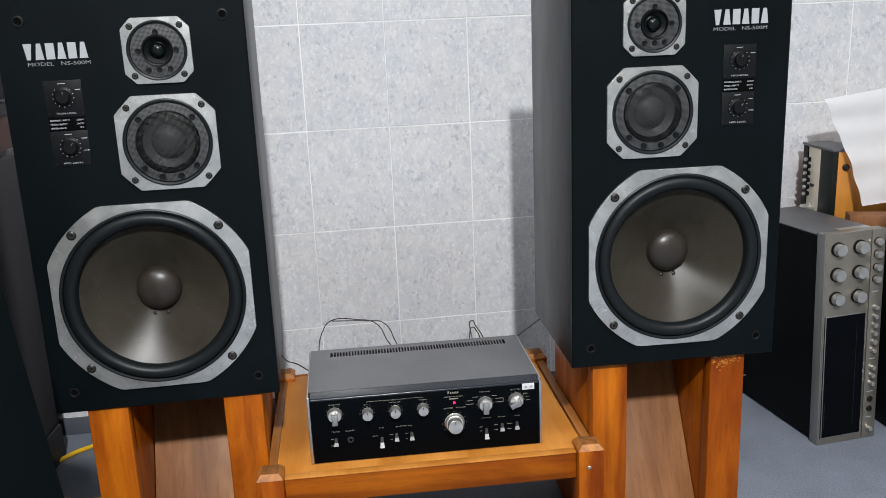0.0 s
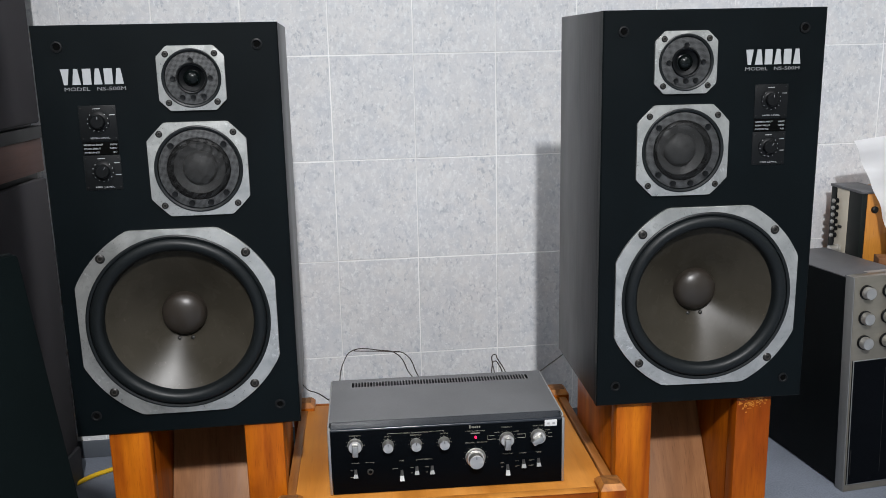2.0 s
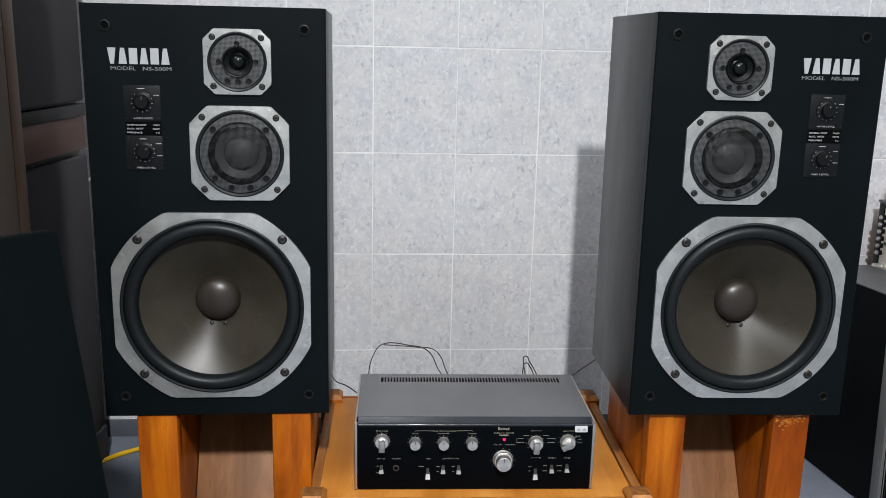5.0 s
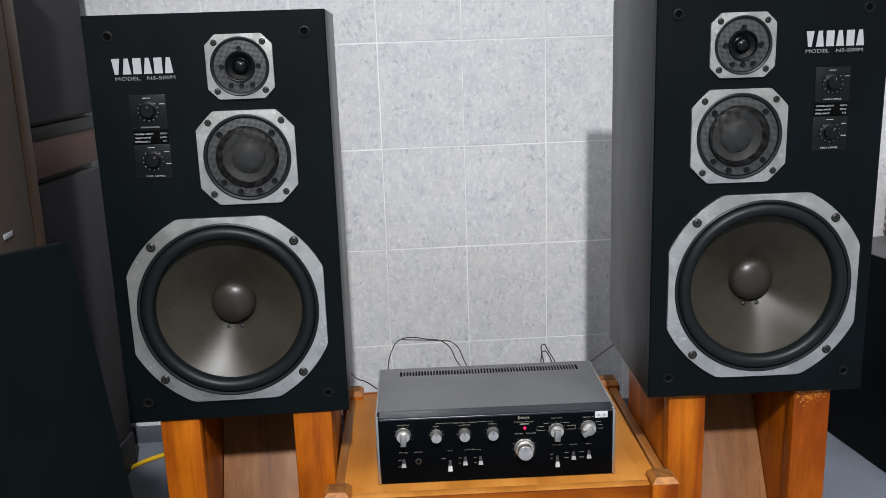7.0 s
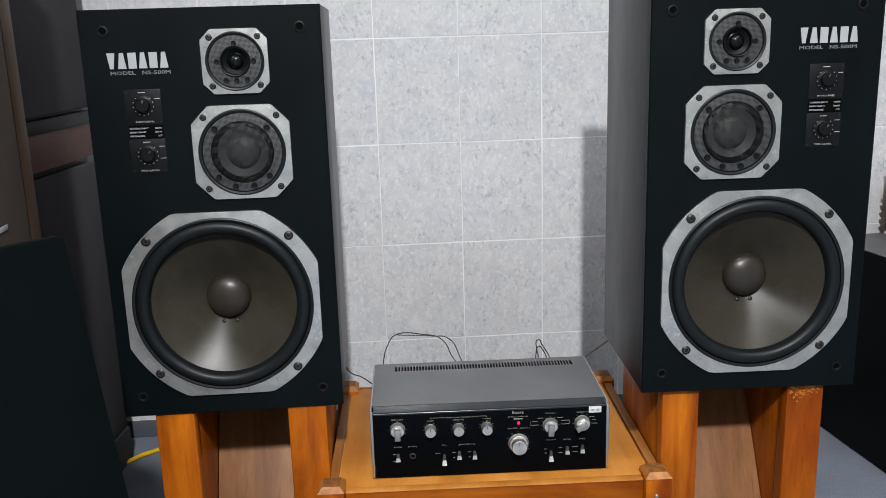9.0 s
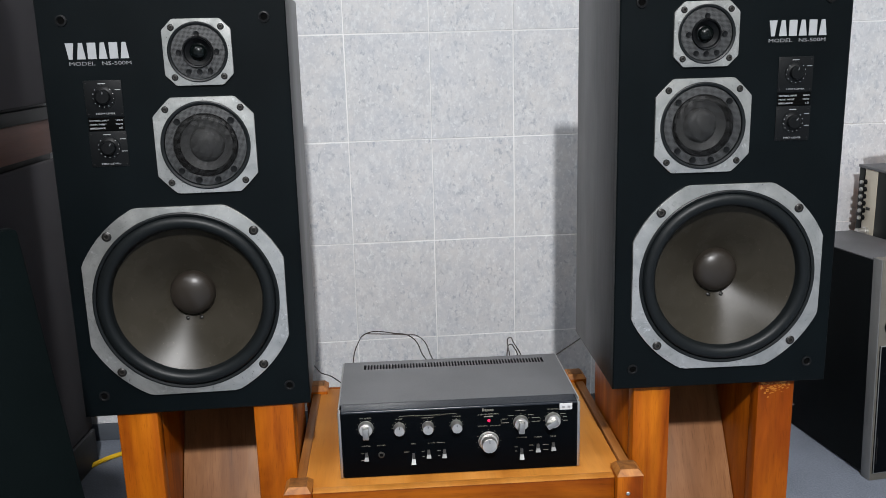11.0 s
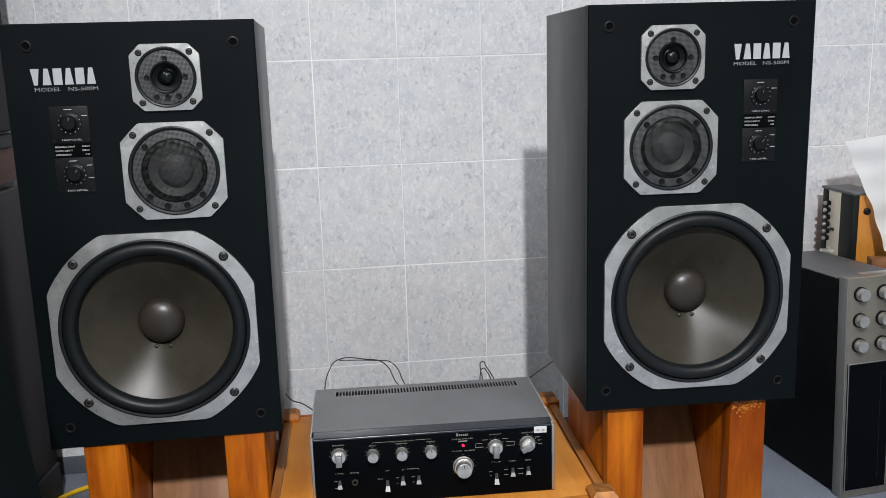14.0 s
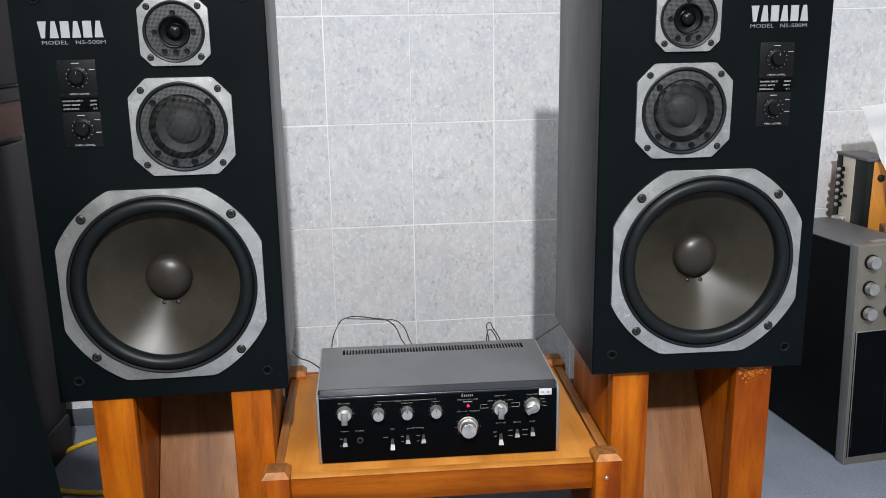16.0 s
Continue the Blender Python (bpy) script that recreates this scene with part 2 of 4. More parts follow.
LOGO = painted("silver_badge", (0.34, 0.35, 0.36), 0.40)
SCREW = painted("dark_screw", (0.012, 0.011, 0.010), 0.40, metal=0.3)
PINE = wood("orange_varnished_wood", (0.225, 0.045, 0.0024), (0.345, 0.085, 0.0036), (0.44, 0.126, 0.0055), 0.36, 18, coat=0.0, spec=0.15, stain=0.50)
PINE_X = wood("orange_varnished_wood_across", (0.22, 0.050, 0.003), (0.32, 0.086, 0.0040), (0.33, 0.095, 0.0055), 0.38, 16, "x", coat=0.0, spec=0.14, stain=0.5)
PINE_TOP = wood("orange_table_top", (0.42, 0.160, 0.023), (0.51, 0.208, 0.036), (0.58, 0.254, 0.053), 0.42, 9, "y", coat=0.05, spec=0.3, stain=0.10, pores=0.15)
BAREWOOD = wood("bare_yellow_wood", (0.40, 0.140, 0.007), (0.46, 0.172, 0.012), (0.52, 0.21, 0.02), 0.5, 60, coat=0.0)
PLY = wood("pale_brown_plywood", (0.190, 0.084, 0.033), (0.255, 0.119, 0.050), (0.32, 0.156, 0.070), 0.50, 15, coat=0.0, spec=0.2, stain=0.35)
ENDGRAIN = wood("dark_end_grain", (0.24, 0.085, 0.014), (0.36, 0.135, 0.022), (0.46, 0.185, 0.035), 0.55, 40, coat=0.0)
ENDTOP = wood("dull_brown_end_grain", (0.13, 0.055, 0.016), (0.20, 0.085, 0.024), (0.27, 0.118, 0.034), 0.55, 40, coat=0.0, spec=0.2)
RAIL = wood("dull_orange_rail", (0.22, 0.085, 0.018), (0.30, 0.122, 0.030), (0.37, 0.160, 0.045), 0.45, 16, "y", coat=0.0, spec=0.25)
TEAK = wood("orange_teak_case", (0.42, 0.15, 0.016), (0.54, 0.215, 0.026), (0.60, 0.26, 0.04), 0.45, 14)
ROSE = wood("brown_rosewood", (0.032, 0.020, 0.013), (0.056, 0.036, 0.024), (0.082, 0.053, 0.037), 0.5, 18, coat=0.0, spec=0.25)
PLINTH = painted("charcoal_plinth", (0.028, 0.029, 0.032), 0.55, spec=0.25)
BAND = wood("reddish_brown_band", (0.072, 0.031, 0.023), (0.098, 0.044, 0.033), (0.122, 0.057, 0.044), 0.5, 18, "y", coat=0.0, spec=0.25)
GRILLE = cloth_material("charcoal_grille_cloth", (0.034, 0.0325, 0.036), (0.066, 0.062, 0.068))
BLACKCLOTH = painted("black_grille_cloth", (0.0022, 0.0037, 0.0039), 0.9, 0.4, 0.2, 60, 0.02)
COVER = painted("grey_metal_cover", (0.113, 0.115, 0.119), 0.42, 0.3, 0.1, 60, 0.4, 0.2)
EDGE = painted("pale_metal_edge", (0.34, 0.34, 0.335), 0.38, metal=0.5)
FACE = painted("black_anodised_face", (0.0013, 0.0019, 0.0027), 0.45, 0.05, 0.1, 60, 0.035)
BEZEL = painted("dark_bezel", (0.013, 0.016, 0.021), 0.20, 0.0, spec=0.26)
GOLD = painted("gold_print", (0.20, 0.19, 0.155), 0.5)
STICKER = painted("white_sticker", (0.54, 0.54, 0.54), 0.6)
PAPER = painted("white_foam_sheet", (0.90, 0.90, 0.905), 0.6, wear=0.03)
BEIGE = painted("beige_aluminium_face", (0.50, 0.45, 0.36), 0.4)
GREEN = painted("dark_green_black_metal", (0.008, 0.0105, 0.0095), 0.5, spec=0.2)
GREYTOP = painted("grey_metal_top", (0.10, 0.10, 0.105), 0.48, 0.2, metal=0.25)
DARKSIDE = painted("black_vinyl_side", (0.0035, 0.0045, 0.005), 0.5, 0.2, 0.2, 60, 0.06)
YELLOW = painted("yellow_cable", (0.66, 0.40, 0.010), 0.45)
WIRE = painted("dark_brown_wire", (0.03, 0.022, 0.018), 0.5)
BLUEGLASS = Mat("dark_dial_glass", (0.0015, 0.002, 0.003), 0.07, 0.0, 0.08).m
LED = Mat("red_led", (0.6, 0.01, 0.06), 0.3)
LED.put("Emission Color", (1.0, 0.015, 0.085, 1))
LED.put("Emission Strength", 1.7)
LED = LED.m
TUBE = Mat("lamp_tube", (0.9, 0.9, 0.9), 0.4)
TUBE.put("Emission Color", (0.94, 0.98, 1, 1))
TUBE.put("Emission Strength", 3.0)
TUBE = TUBE.m

# ---- mesh helpers ----
from mathutils.geometry import tessellate_polygon


def finish(name, bm, mat, sharp=35):
    me = bpy.data.meshes.new(name)
    bm.normal_update()
    bm.to_mesh(me)
    bm.free()
    me.materials.append(mat)
    me.polygons.foreach_set("use_smooth", [True] * len(me.polygons))
    me.set_sharp_from_angle(angle=radians(sharp))
    return me


def part(name, bm, mat, parent=None, label="", m=None, sharp=35):
    ob = new(name, finish(name, bm, mat, sharp) if isinstance(bm, bmesh.types.BMesh) else bm)
    ob.parent = parent
    if m is not None:
        ob.matrix_basis = m
    return tagged(ob, label)


def thing(name, m, label, category, group=""):
    ob = new(name)
    ob.empty_display_size = 0.05
    ob.matrix_basis = m
    return tagged(ob, label, category, group)


def box(x0, x1, y0, y1, z0, z1, bevel=0.0, bm=None, segs=2):
    bm = bm or bmesh.new()
    r = bmesh.ops.create_cube(bm, size=1.0, matrix=Matrix.Translation(((x0 + x1) / 2, (y0 + y1) / 2, (z0 + z1) / 2)) @ Matrix.Diagonal((x1 - x0, y1 - y0, z1 - z0, 1)))
    if bevel:
        edges = list({e for v in r["verts"] for e in v.link_edges})
        bmesh.ops.bevel(bm, geom=edges, offset=bevel, segments=segs, affect="EDGES", profile=0.5)
    return bm


def lathe(profile, segs=64, bm=None, at=(0, 0, 0)):
    """A turned shape about the y axis, from rows of (radius, y)."""
    bm = bm or bmesh.new()
    rings = []
    for r, y in profile:
        if r < 1e-6:
            rings.append([bm.verts.new((at[0], at[1] + y, at[2]))])
        else:
            rings.append([bm.verts.new((at[0] + r * math.cos(2 * math.pi * k / segs), at[1] + y, at[2] + r * math.sin(2 * math.pi * k / segs))) for k in range(segs)])
    for a, b in zip(rings, rings[1:]):
        for k in range(segs):
            k2 = (k + 1) % segs
            q = [a[k % len(a)], a[k2 % len(a)], b[k2 % len(b)], b[k % len(b)]]
            q = [v for i, v in enumerate(q) if v not in q[:i]]
            if len(q) > 2:
                bm.faces.new(q)
    bmesh.ops.recalc_face_normals(bm, faces=bm.faces[:])
    return bm


def flange(w, h, cut, hole, depth, swell=0.0):
    """A plate with cut corners and a round opening, front at y = -depth."""
    bm = bmesh.new()
    n = 128
    outer = []
    for k in range(n):
        a = 2 * math.pi * k / n
        c, s = math.cos(a), math.sin(a)
        r = min(w / 2 / max(abs(c), 1e-6), h / 2 / max(abs(s), 1e-6))
        d = (w / 2 + h / 2 - cut) / (abs(c) + abs(s))
        d += swell * (math.hypot(w / 2, h / 2 - cut) - d)
        outer.append((min(r, d) * c, min(r, d) * s))
    e = 0.0004
    rows = []
    for (x, z), k in zip(outer, range(n)):
        a = 2 * math.pi * k / n
        f = 1 - e / math.hypot(x, z)
        ix, iz = hole * math.cos(a), hole * math.sin(a)
        drop = 0.055 * (math.hypot(x, z) - hole)
        rows.append([bm.verts.new(p) for p in ((x, 0, z), (x, -depth + e + drop, z), (x * f, -depth + drop, z * f), (ix * (1 + e / hole), -depth, iz * (1 + e / hole)), (ix, -depth + e, iz), (ix, 0.004, iz))])
    for k in range(n):
        a, b = rows[k], rows[(k + 1) % n]
        for i in range(5):
            bm.faces.new((a[i], a[i + 1], b[i + 1], b[i]))
    bmesh.ops.recalc_face_normals(bm, faces=bm.faces[:])
    return bm


def pierced(w, h, depth, holes):
    """A panel from (0, 0) to (w, h) in x and z with round openings (x, z, radius) and a small bevel, front at y = 0."""
    e = 0.0018
    loops = [[(e, e), (w - e, e), (w - e, h - e), (e, h - e)]]
    loops += [[(x + r * math.cos(2 * math.pi * k / 64), z + r * math.sin(2 * math.pi * k / 64)) for k in range(64)] for x, z, r in holes]
    flat = [Vector((x, 0, z)) for lp in loops for x, z in lp]
    tris = tessellate_polygon([[Vector((x, z, 0)) for x, z in lp] for lp in loops])
    bm = bmesh.new()
    front = [bm.verts.new(v) for v in flat]
    for t in tris:
        bm.faces.new([front[i] for i in t])
    n = 0
    for i, lp in enumerate(loops):
        ring = front[n:n + len(lp)]
        n += len(lp)
        if i == 0:
            mid = [bm.verts.new((x, e, z)) for x, z in ((0, 0), (w, 0), (w, h), (0, h))]
            back = [bm.verts.new((v.co.x, depth, v.co.z)) for v in mid]
            bands = ((ring, mid), (mid, back))
        else:
            bands = ((ring, [bm.verts.new((v.co.x, depth, v.co.z)) for v in ring]),)
        for a, b in bands:
            for k in range(len(a)):
                j = (k + 1) % len(a)
                bm.faces.new((a[k], a[j], b[j], b[k]))
    bmesh.ops.recalc_face_normals(bm, faces=bm.faces[:])
    return bm


def prism(poly, y0, y1, bm=None):
    """A slab with the outline poly (x, z) between y0 and y1."""
    bm = bm or bmesh.new()
    a = [bm.verts.new((x, y0, z)) for x, z in poly]
    b = [bm.verts.new((x, y1, z)) for x, z in poly]
    bm.faces.new(a)
    bm.faces.new(b[::-1])
    for i in range(len(poly)):
        j = (i + 1) % len(poly)
        bm.faces.new((a[i], b[i], b[j], a[j]))
    bmesh.ops.recalc_face_normals(bm, faces=bm.faces[:])
    return bm


def tube(points, radius, smooth=True, segs=8):
    """A cable through the points."""
    cu = bpy.data.curves.new("cable", "CURVE")
    cu.dimensions, cu.bevel_depth, cu.bevel_resolution, cu.resolution_u = "3D", radius, 2, 10
    sp = cu.splines.new("BEZIER" if smooth else "POLY")
    pts = sp.bezier_points if smooth else sp.points
    pts.add(len(points) - 1)
    for p, q in zip(pts, points):
        if smooth:
            p.co, p.handle_left_type, p.handle_right_type = q, "AUTO", "AUTO"
        else:
            p.co = (*q, 1)
    ob = bpy.data.objects.new("cable", cu)
    me = bpy.data.meshes.new_from_object(ob)
    bpy.data.objects.remove(ob)
    bm = bmesh.new()
    bm.from_mesh(me)
    return bm


def letters(text, size, centre=True, width=None, thick=0.0003):
    """Raised print in the built-in font, in the xz plane, facing -y."""
    cu = bpy.data.curves.new("print", "FONT")
    cu.body, cu.size, cu.extrude = text, size, thick
    cu.align_x = "CENTER" if centre else "LEFT"
    cu.resolution_u = 2
    ob = bpy.data.objects.new("print", cu)
    me = bpy.data.meshes.new_from_object(ob)
    bpy.data.objects.remove(ob)
    bm = bmesh.new()
    bm.from_mesh(me)
    xs = [v.co.x for v in bm.verts]
    k = width / (max(xs) - min(xs)) if width else 1.0
    bmesh.ops.transform(bm, matrix=pose(0, 0, 0, 90) @ Matrix.Diagonal((k, 1, 1, 1)), verts=bm.verts[:])
    return bm


# ---- the room ----
XW, XE, YS, YN, TOP = -2.4, 2.8, -3.4, 2.12, 2.90
GX, GZ = 0.1147, 0.9761  # one joint of the tiling each way


def structure(name, bm, mat, label):
    return tagged(part(name, bm, mat), label, name.split("_")[0], kind="structure")


structure("floor", box(XW, XE, YS, YN + 0.1, -0.1, 0.0), FLOOR, "blue-grey speckled low-pile floor covering")
structure("ceiling", box(XW, XE, YS, YN + 0.1, TOP, TOP + 0.1), CEILING, "plain white painted ceiling")
wall = structure("wall_north", box(XW, XE, YN - 0.0005, YN + 0.1, 0, TOP), GROUT, "wall of pale marbled ceramic tiles with white joints")
# three walls out of view, added to close the room and shape reflections
structure("wall_south", box(XW, XE, YS - 0.1, YS, 0, TOP), PLASTER, "unseen grey wall added to close the room")
structure("wall_west", box(XW - 0.1, XW, YS, YN + 0.1, 0, TOP), PLASTER, "unseen grey wall added to close the room")
structure("wall_east", box(XE, XE + 0.1, YS, YN + 0.1, 0, TOP), PLASTER, "unseen grey wall added to close the room")
structure("baseboard", box(XW, XE, YN - 0.008, YN - 0.0008, 0, 0.045, 0.002), SKIRT, "dark grey skirting along the tiled wall")
# unseen fittings above the area lights; the outer two are invented with the fill
for lx, ly, ln in ((-0.021, -1.35, 0.24), (1.25, 0.10, 1.10), (-1.25, 0.10, 1.10)):
    lamp = thing("ceiling_light", pose(lx, ly, TOP), "assumed white tube fitting on the unseen ceiling", "light", "ceiling lights")
    part("housing", box(-0.04, 0.04, -ln / 2, ln / 2, -0.03, 0, 0.005), CEILING, lamp)
    part("lamp_tube", lathe([(0, -ln / 2), (0.013, -ln / 2), (0.013, ln / 2), (0, ln / 2)], 16, at=(0, 0, -0.043)), TUBE, lamp, "glowing white tube")

# ---- loudspeakers ----
SW, SH, SD = 0.3612, 0.6537, 0.301


def screw(parent, u, v, y, r=0.0052):
    s = part("screw", lathe([(r * 1.25, 0.0), (r * 1.25, -0.0008), (r, -0.0022), (r * 0.62, -0.0026), (r * 0.5, -0.0008), (0, -0.0008)], 16), SCREW, parent, "", pose(u, y, v))
    part("rim", lathe([(r * 0.72, -0.0022), (r * 0.70, -0.0029), (r * 0.52, -0.0029), (r * 0.48, -0.0012)], 16), RIM, s)
    return s


def loudspeaker(m, flip, label):
    root = thing("loudspeaker", m, label, "speaker", "pair of large loudspeakers")
    U = (lambda u: SW - u) if flip else (lambda u: u)
    bm = box(0, SW, 0.016, SD, 0, SH, 0.0025)
    bmesh.ops.delete(bm, geom=[f for f in bm.faces if f.normal.y < -0.9], context="FACES")
    part("body", bm, ASH, root, "black ash veneered cabinet")
    part("baffle", pierced(SW, SH, 0.016, [(U(0.1785), 0.1868, 0.1440), (U(0.2285), 0.4335, 0.0668), (U(0.2283), 0.5724, 0.0438)]), BAFFLE, root, "satin black front panel")
    # woofer
    cu, cv = U(0.1785), 0.1868
    w = part("woofer", flange(0.3105, 0.3070, 0.088, 0.1445, 0.006, 0.85), ALU, root, "large woofer with a worn silver eight-sided frame", pose(cu, 0, cv))
    part("gasket", lathe([(0.1448, 0.003), (0.1445, -0.0068), (0.1425, -0.0078), (0.1395, -0.0068), (0.138, 0.0)], 96), RUBBER, w)
    sur = [(0.1395, -0.001)] + [(0.1285 + 0.0105 * math.cos(a), -0.002 - 0.0105 * math.sin(a)) for a in [math.pi * k / 10 for k in range(11)]] + [(0.1165, 0.004)]
    part("surround", lathe(sur, 96), RUBBER, w, "black half-round rubber surround")
    part("cone", lathe([(0.1175, 0.002)] + [(0.1175 - 0.0825 * t, 0.003 + 0.0505 * t) for t in [k / 12 for k in range(13)]], 96), CONE, w, "grey-brown coated woofer cone")
    part("dust_cap", lathe([(0.0375, 0.0545), (0.0365, 0.0495)] + [(0.036 * math.cos(a), 0.0485 - 0.019 * math.sin(a)) for a in [math.pi / 2 * k / 10 for k in range(11)]], 64), CAP, w, "dark domed dust cap")
    for dx in (-0.011, 0.011):
        part("terminal", lathe([(0.0032, 0.0), (0.0032, -0.002), (0.0014, -0.003), (0, -0.003)], 12), SCREW, w, "", pose(dx, 0.0468, -0.0420, -31.5))
    for sx in (-1, 1):
        for sz in (-1, 1):
            screw(w, sx * 0.1118, sz * 0.1111, -0.0052, 0.0060)
    # midrange
    cu, cv = U(0.2285), 0.4335
    w = part("midrange", flange(0.1508, 0.1460, 0.0280, 0.0672, 0.005, 0.25), ALU, root, "midrange driver with a silver cut-corner frame", pose(cu, 0, cv))
    part("ring", lathe([(0.0674, 0.003), (0.0672, -0.0058), (0.0655, -0.0064), (0.0625, -0.0055), (0.0615, 0.0)], 64), RUBBER, w)
    part("mesh_cover", lathe([(0.0625, 0.001), (0.061, -0.0035), (0.049, -0.0045), (0.047, -0.003)], 64), MESH, w, "grey perforated metal cover")
    part("inner_ring", lathe([(0.0485, -0.0035), (0.0470, -0.0050), (0.0425, -0.0030), (0.0395, 0.004)], 64), HOLE, w)
    part("mesh_dome", lathe([(0.0492, -0.0040), (0.0480, -0.0062)] + [(0.048 * math.cos(a), -0.0062 - 0.0075 * math.sin(a)) for a in [math.pi / 2 * k / 8 for k in range(1, 9)]], 64), OPENMESH, w, "domed open metal mesh")
    part("cone", lathe([(0.0400, 0.004), (0.0330, 0.008), (0.0265, 0.011)], 64), DOME, w)
    part("dome", lathe([(0.0270, 0.011)] + [(0.0262 * math.cos(a), 0.010 - 0.0135 * math.sin(a)) for a in [math.pi / 2 * k / 8 for k in range(9)]], 48), DOME, w, "dark grey fabric dome")
    for dx, dz in ((-0.040, 0.037), (0.040, 0.037), (-0.039, -0.038), (0.039, -0.038), (-0.0145, -0.053), (0.0145, -0.053)):
        part("plug", lathe([(0.0050, -0.003), (0.0048, -0.0064), (0.0025, -0.0060), (0, -0.0060)], 16), BLACK, w, "", pose(dx, 0, dz))
    for sx in (-1, 1):
        for sz in (-1, 1):
            screw(w, sx * 0.0558, sz * 0.0556, -0.0042, 0.0042)
    # tweeter
    cu, cv = U(0.2283), 0.5724
    w = part("tweeter", flange(0.1010, 0.0975, 0.016, 0.0442, 0.005), ALU, root, "tweeter with a silver cut-corner frame", pose(cu, 0, cv))
    part("ring", lathe([(0.0444, 0.003), (0.0442, -0.0056), (0.0430, -0.0062), (0.0405, -0.0052), (0.0398, 0.0)], 64), RUBBER, w)
    part("mesh_cover", lathe([(0.0405, 0.001), (0.0395, -0.003), (0.0235, -0.0038), (0.0222, -0.0025)], 64), MESH, w, "grey perforated metal cover")
    part("inner_ring", lathe([(0.0232, -0.0032), (0.0222, -0.0075), (0.0205, -0.0070), (0.0195, -0.001), (0.0130, 0.003)], 64), BLACK, w)
    part("dome", lathe([(0.0132, 0.004)] + [(0.0112 * math.cos(a), 0.003 - 0.0080 * math.sin(a)) for a in [math.pi / 2 * k / 8 for k in range(9)]], 32), TDOME, w, "small glossy dark dome")
    for dx, dz in ((0, 0.0268), (-0.0278, 0.0), (0.0278, 0.0), (-0.0155, -0.0285), (0.0005, -0.0290), (0.0165, -0.0280)):
        part("plug", lathe([(0.0042, -0.003), (0.0040, -0.0056), (0.0020, -0.0052), (0, -0.0052)], 16), BLACK, w, "", pose(dx, 0, dz))
    for sx in (-1, 1):
        for sz in (-1, 1):
            screw(w, sx * 0.0362, sz * 0.0363, -0.0042, 0.0040)
    # sockets for the grille
    for u, v in ((0.036, 0.6222), (0.3286, 0.6212), (0.0335, 0.0350), (0.3287, 0.0346)):
        part("grille_socket", lathe([(0.0085, 0.0), (0.0082, -0.0022), (0.0062, -0.0026), (0.0048, -0.001), (0.0046, -0.0002), (0, -0.0002)], 24), SOCKET, root, "", pose(U(u), 0, v))
        part("socket_hole", lathe([(0.0047, -0.0004), (0, -0.0004)], 20), HOLE, root, "", pose(U(u), 0, v))
    # badge of plain shapes
    c0, base, hh = U(0.0840), 0.5663, 0.0236
    badge = part("badge", box(-0.046, 0.046, -0.0004, 0, -0.0001, 0.0), BAFFLE, root, "silver badge of blocky shapes", pose(c0, -0.0002, base))
    for k in range(6):
        x = -0.0463 + k * 0.01560
        w2 = 0.0122
        tops, feet = ((0.0, w2), (0.0035, w2 - 0.0035)) if k == 0 else ((0.0032, w2 - 0.0032), (0.0, w2)) if k in (1, 3, 5) else ((0.0, w2), (0.0, w2))
        poly = [(x + feet[0], 0), (x + feet[1], 0), (x + tops[1], hh), (x + tops[0], hh)]
        part("badge_shape", prism(poly, -0.0012, 0), LOGO, badge)
    part("model_print", letters("MODEL   NS-500M", 0.0078, True, 0.0890), DIMPRINT, root, "", pose(U(0.0855), -0.0004, 0.5572))
    # level controls
    pc = U(0.0845)
    for name, v0, v1, kv, text in (("high", 0.4815, 0.5350, 0.5107, "HIGH LEVEL"), ("mid", 0.4060, 0.4592, 0.4350, "MID LEVEL")):
        p = part("level_panel", box(-0.0275, 0.0275, -0.0012, 0, 0, v1 - v0, 0.0005), PANEL, root, "dark grey level control panel", pose(pc, 0, v0))
        kz = kv - v0
        part("knob", lathe([(0.0172, -0.001), (0.0170, -0.0024), (0.0122, -0.0030), (0.0108, -0.0040), (0.0100, -0.0088), (0.0090, -0.0098), (0, -0.0098)], 32), BLACK, p, "black ribbed knob", pose(0, 0, kz))
        part("pointer", box(-0.0004, 0.0004, -0.0103, -0.0097, 0.004, 0.0082), DIMPRINT, p, "", pose(0, 0, kz, 0, 38 if name == "mid" else 8, 0))
        for k in range(11):
            a = radians(-225 + 27 * k)
            part("tick", box(-0.0006, 0.0006, -0.0029, -0.0022, -0.0006, 0.0006), PRINT, p, "", pose(0.0151 * math.cos(a), 0, kz + 0.0151 * math.sin(a)))
        part("scale_print", box(-0.0055, 0.0055, -0.0015, -0.0011, -0.0005, 0.0005), PRINT, p, "", pose(-0.001, 0, kz + 0.0195))
        part("scale_print", box(-0.004, 0.004, -0.0015, -0.0011, -0.0005, 0.0005), PRINT, p, "", pose(0.0215, 0, kz + (0.010 if name == "high" else 0.0125)))
        if name == "mid":
            part("scale_print", box(-0.004, 0.004, -0.0015, -0.0011, -0.0005, 0.0005), PRINT, p, "", pose(0.0225, 0, kz - 0.006))
        part("name_print", letters(text, 0.0036, True, 0.0285), PRINT, p, "", pose(0.001, -0.0014, 0.0032))
        for sx in (-0.024, 0.024):
            for sz in (0.004, v1 - v0 - 0.004):
                part("rivet", lathe([(0.0011, -0.001), (0.0011, -0.0016), (0, -0.0018)], 8), SCREW, p, "", pose(sx, 0, sz))
    p = part("rating_label", box(-0.0262, 0.0262, -0.0010, 0, 0, 0.0198, 0.0004), HOLE, root, "black label with white ratings", pose(pc, 0, 0.4602))
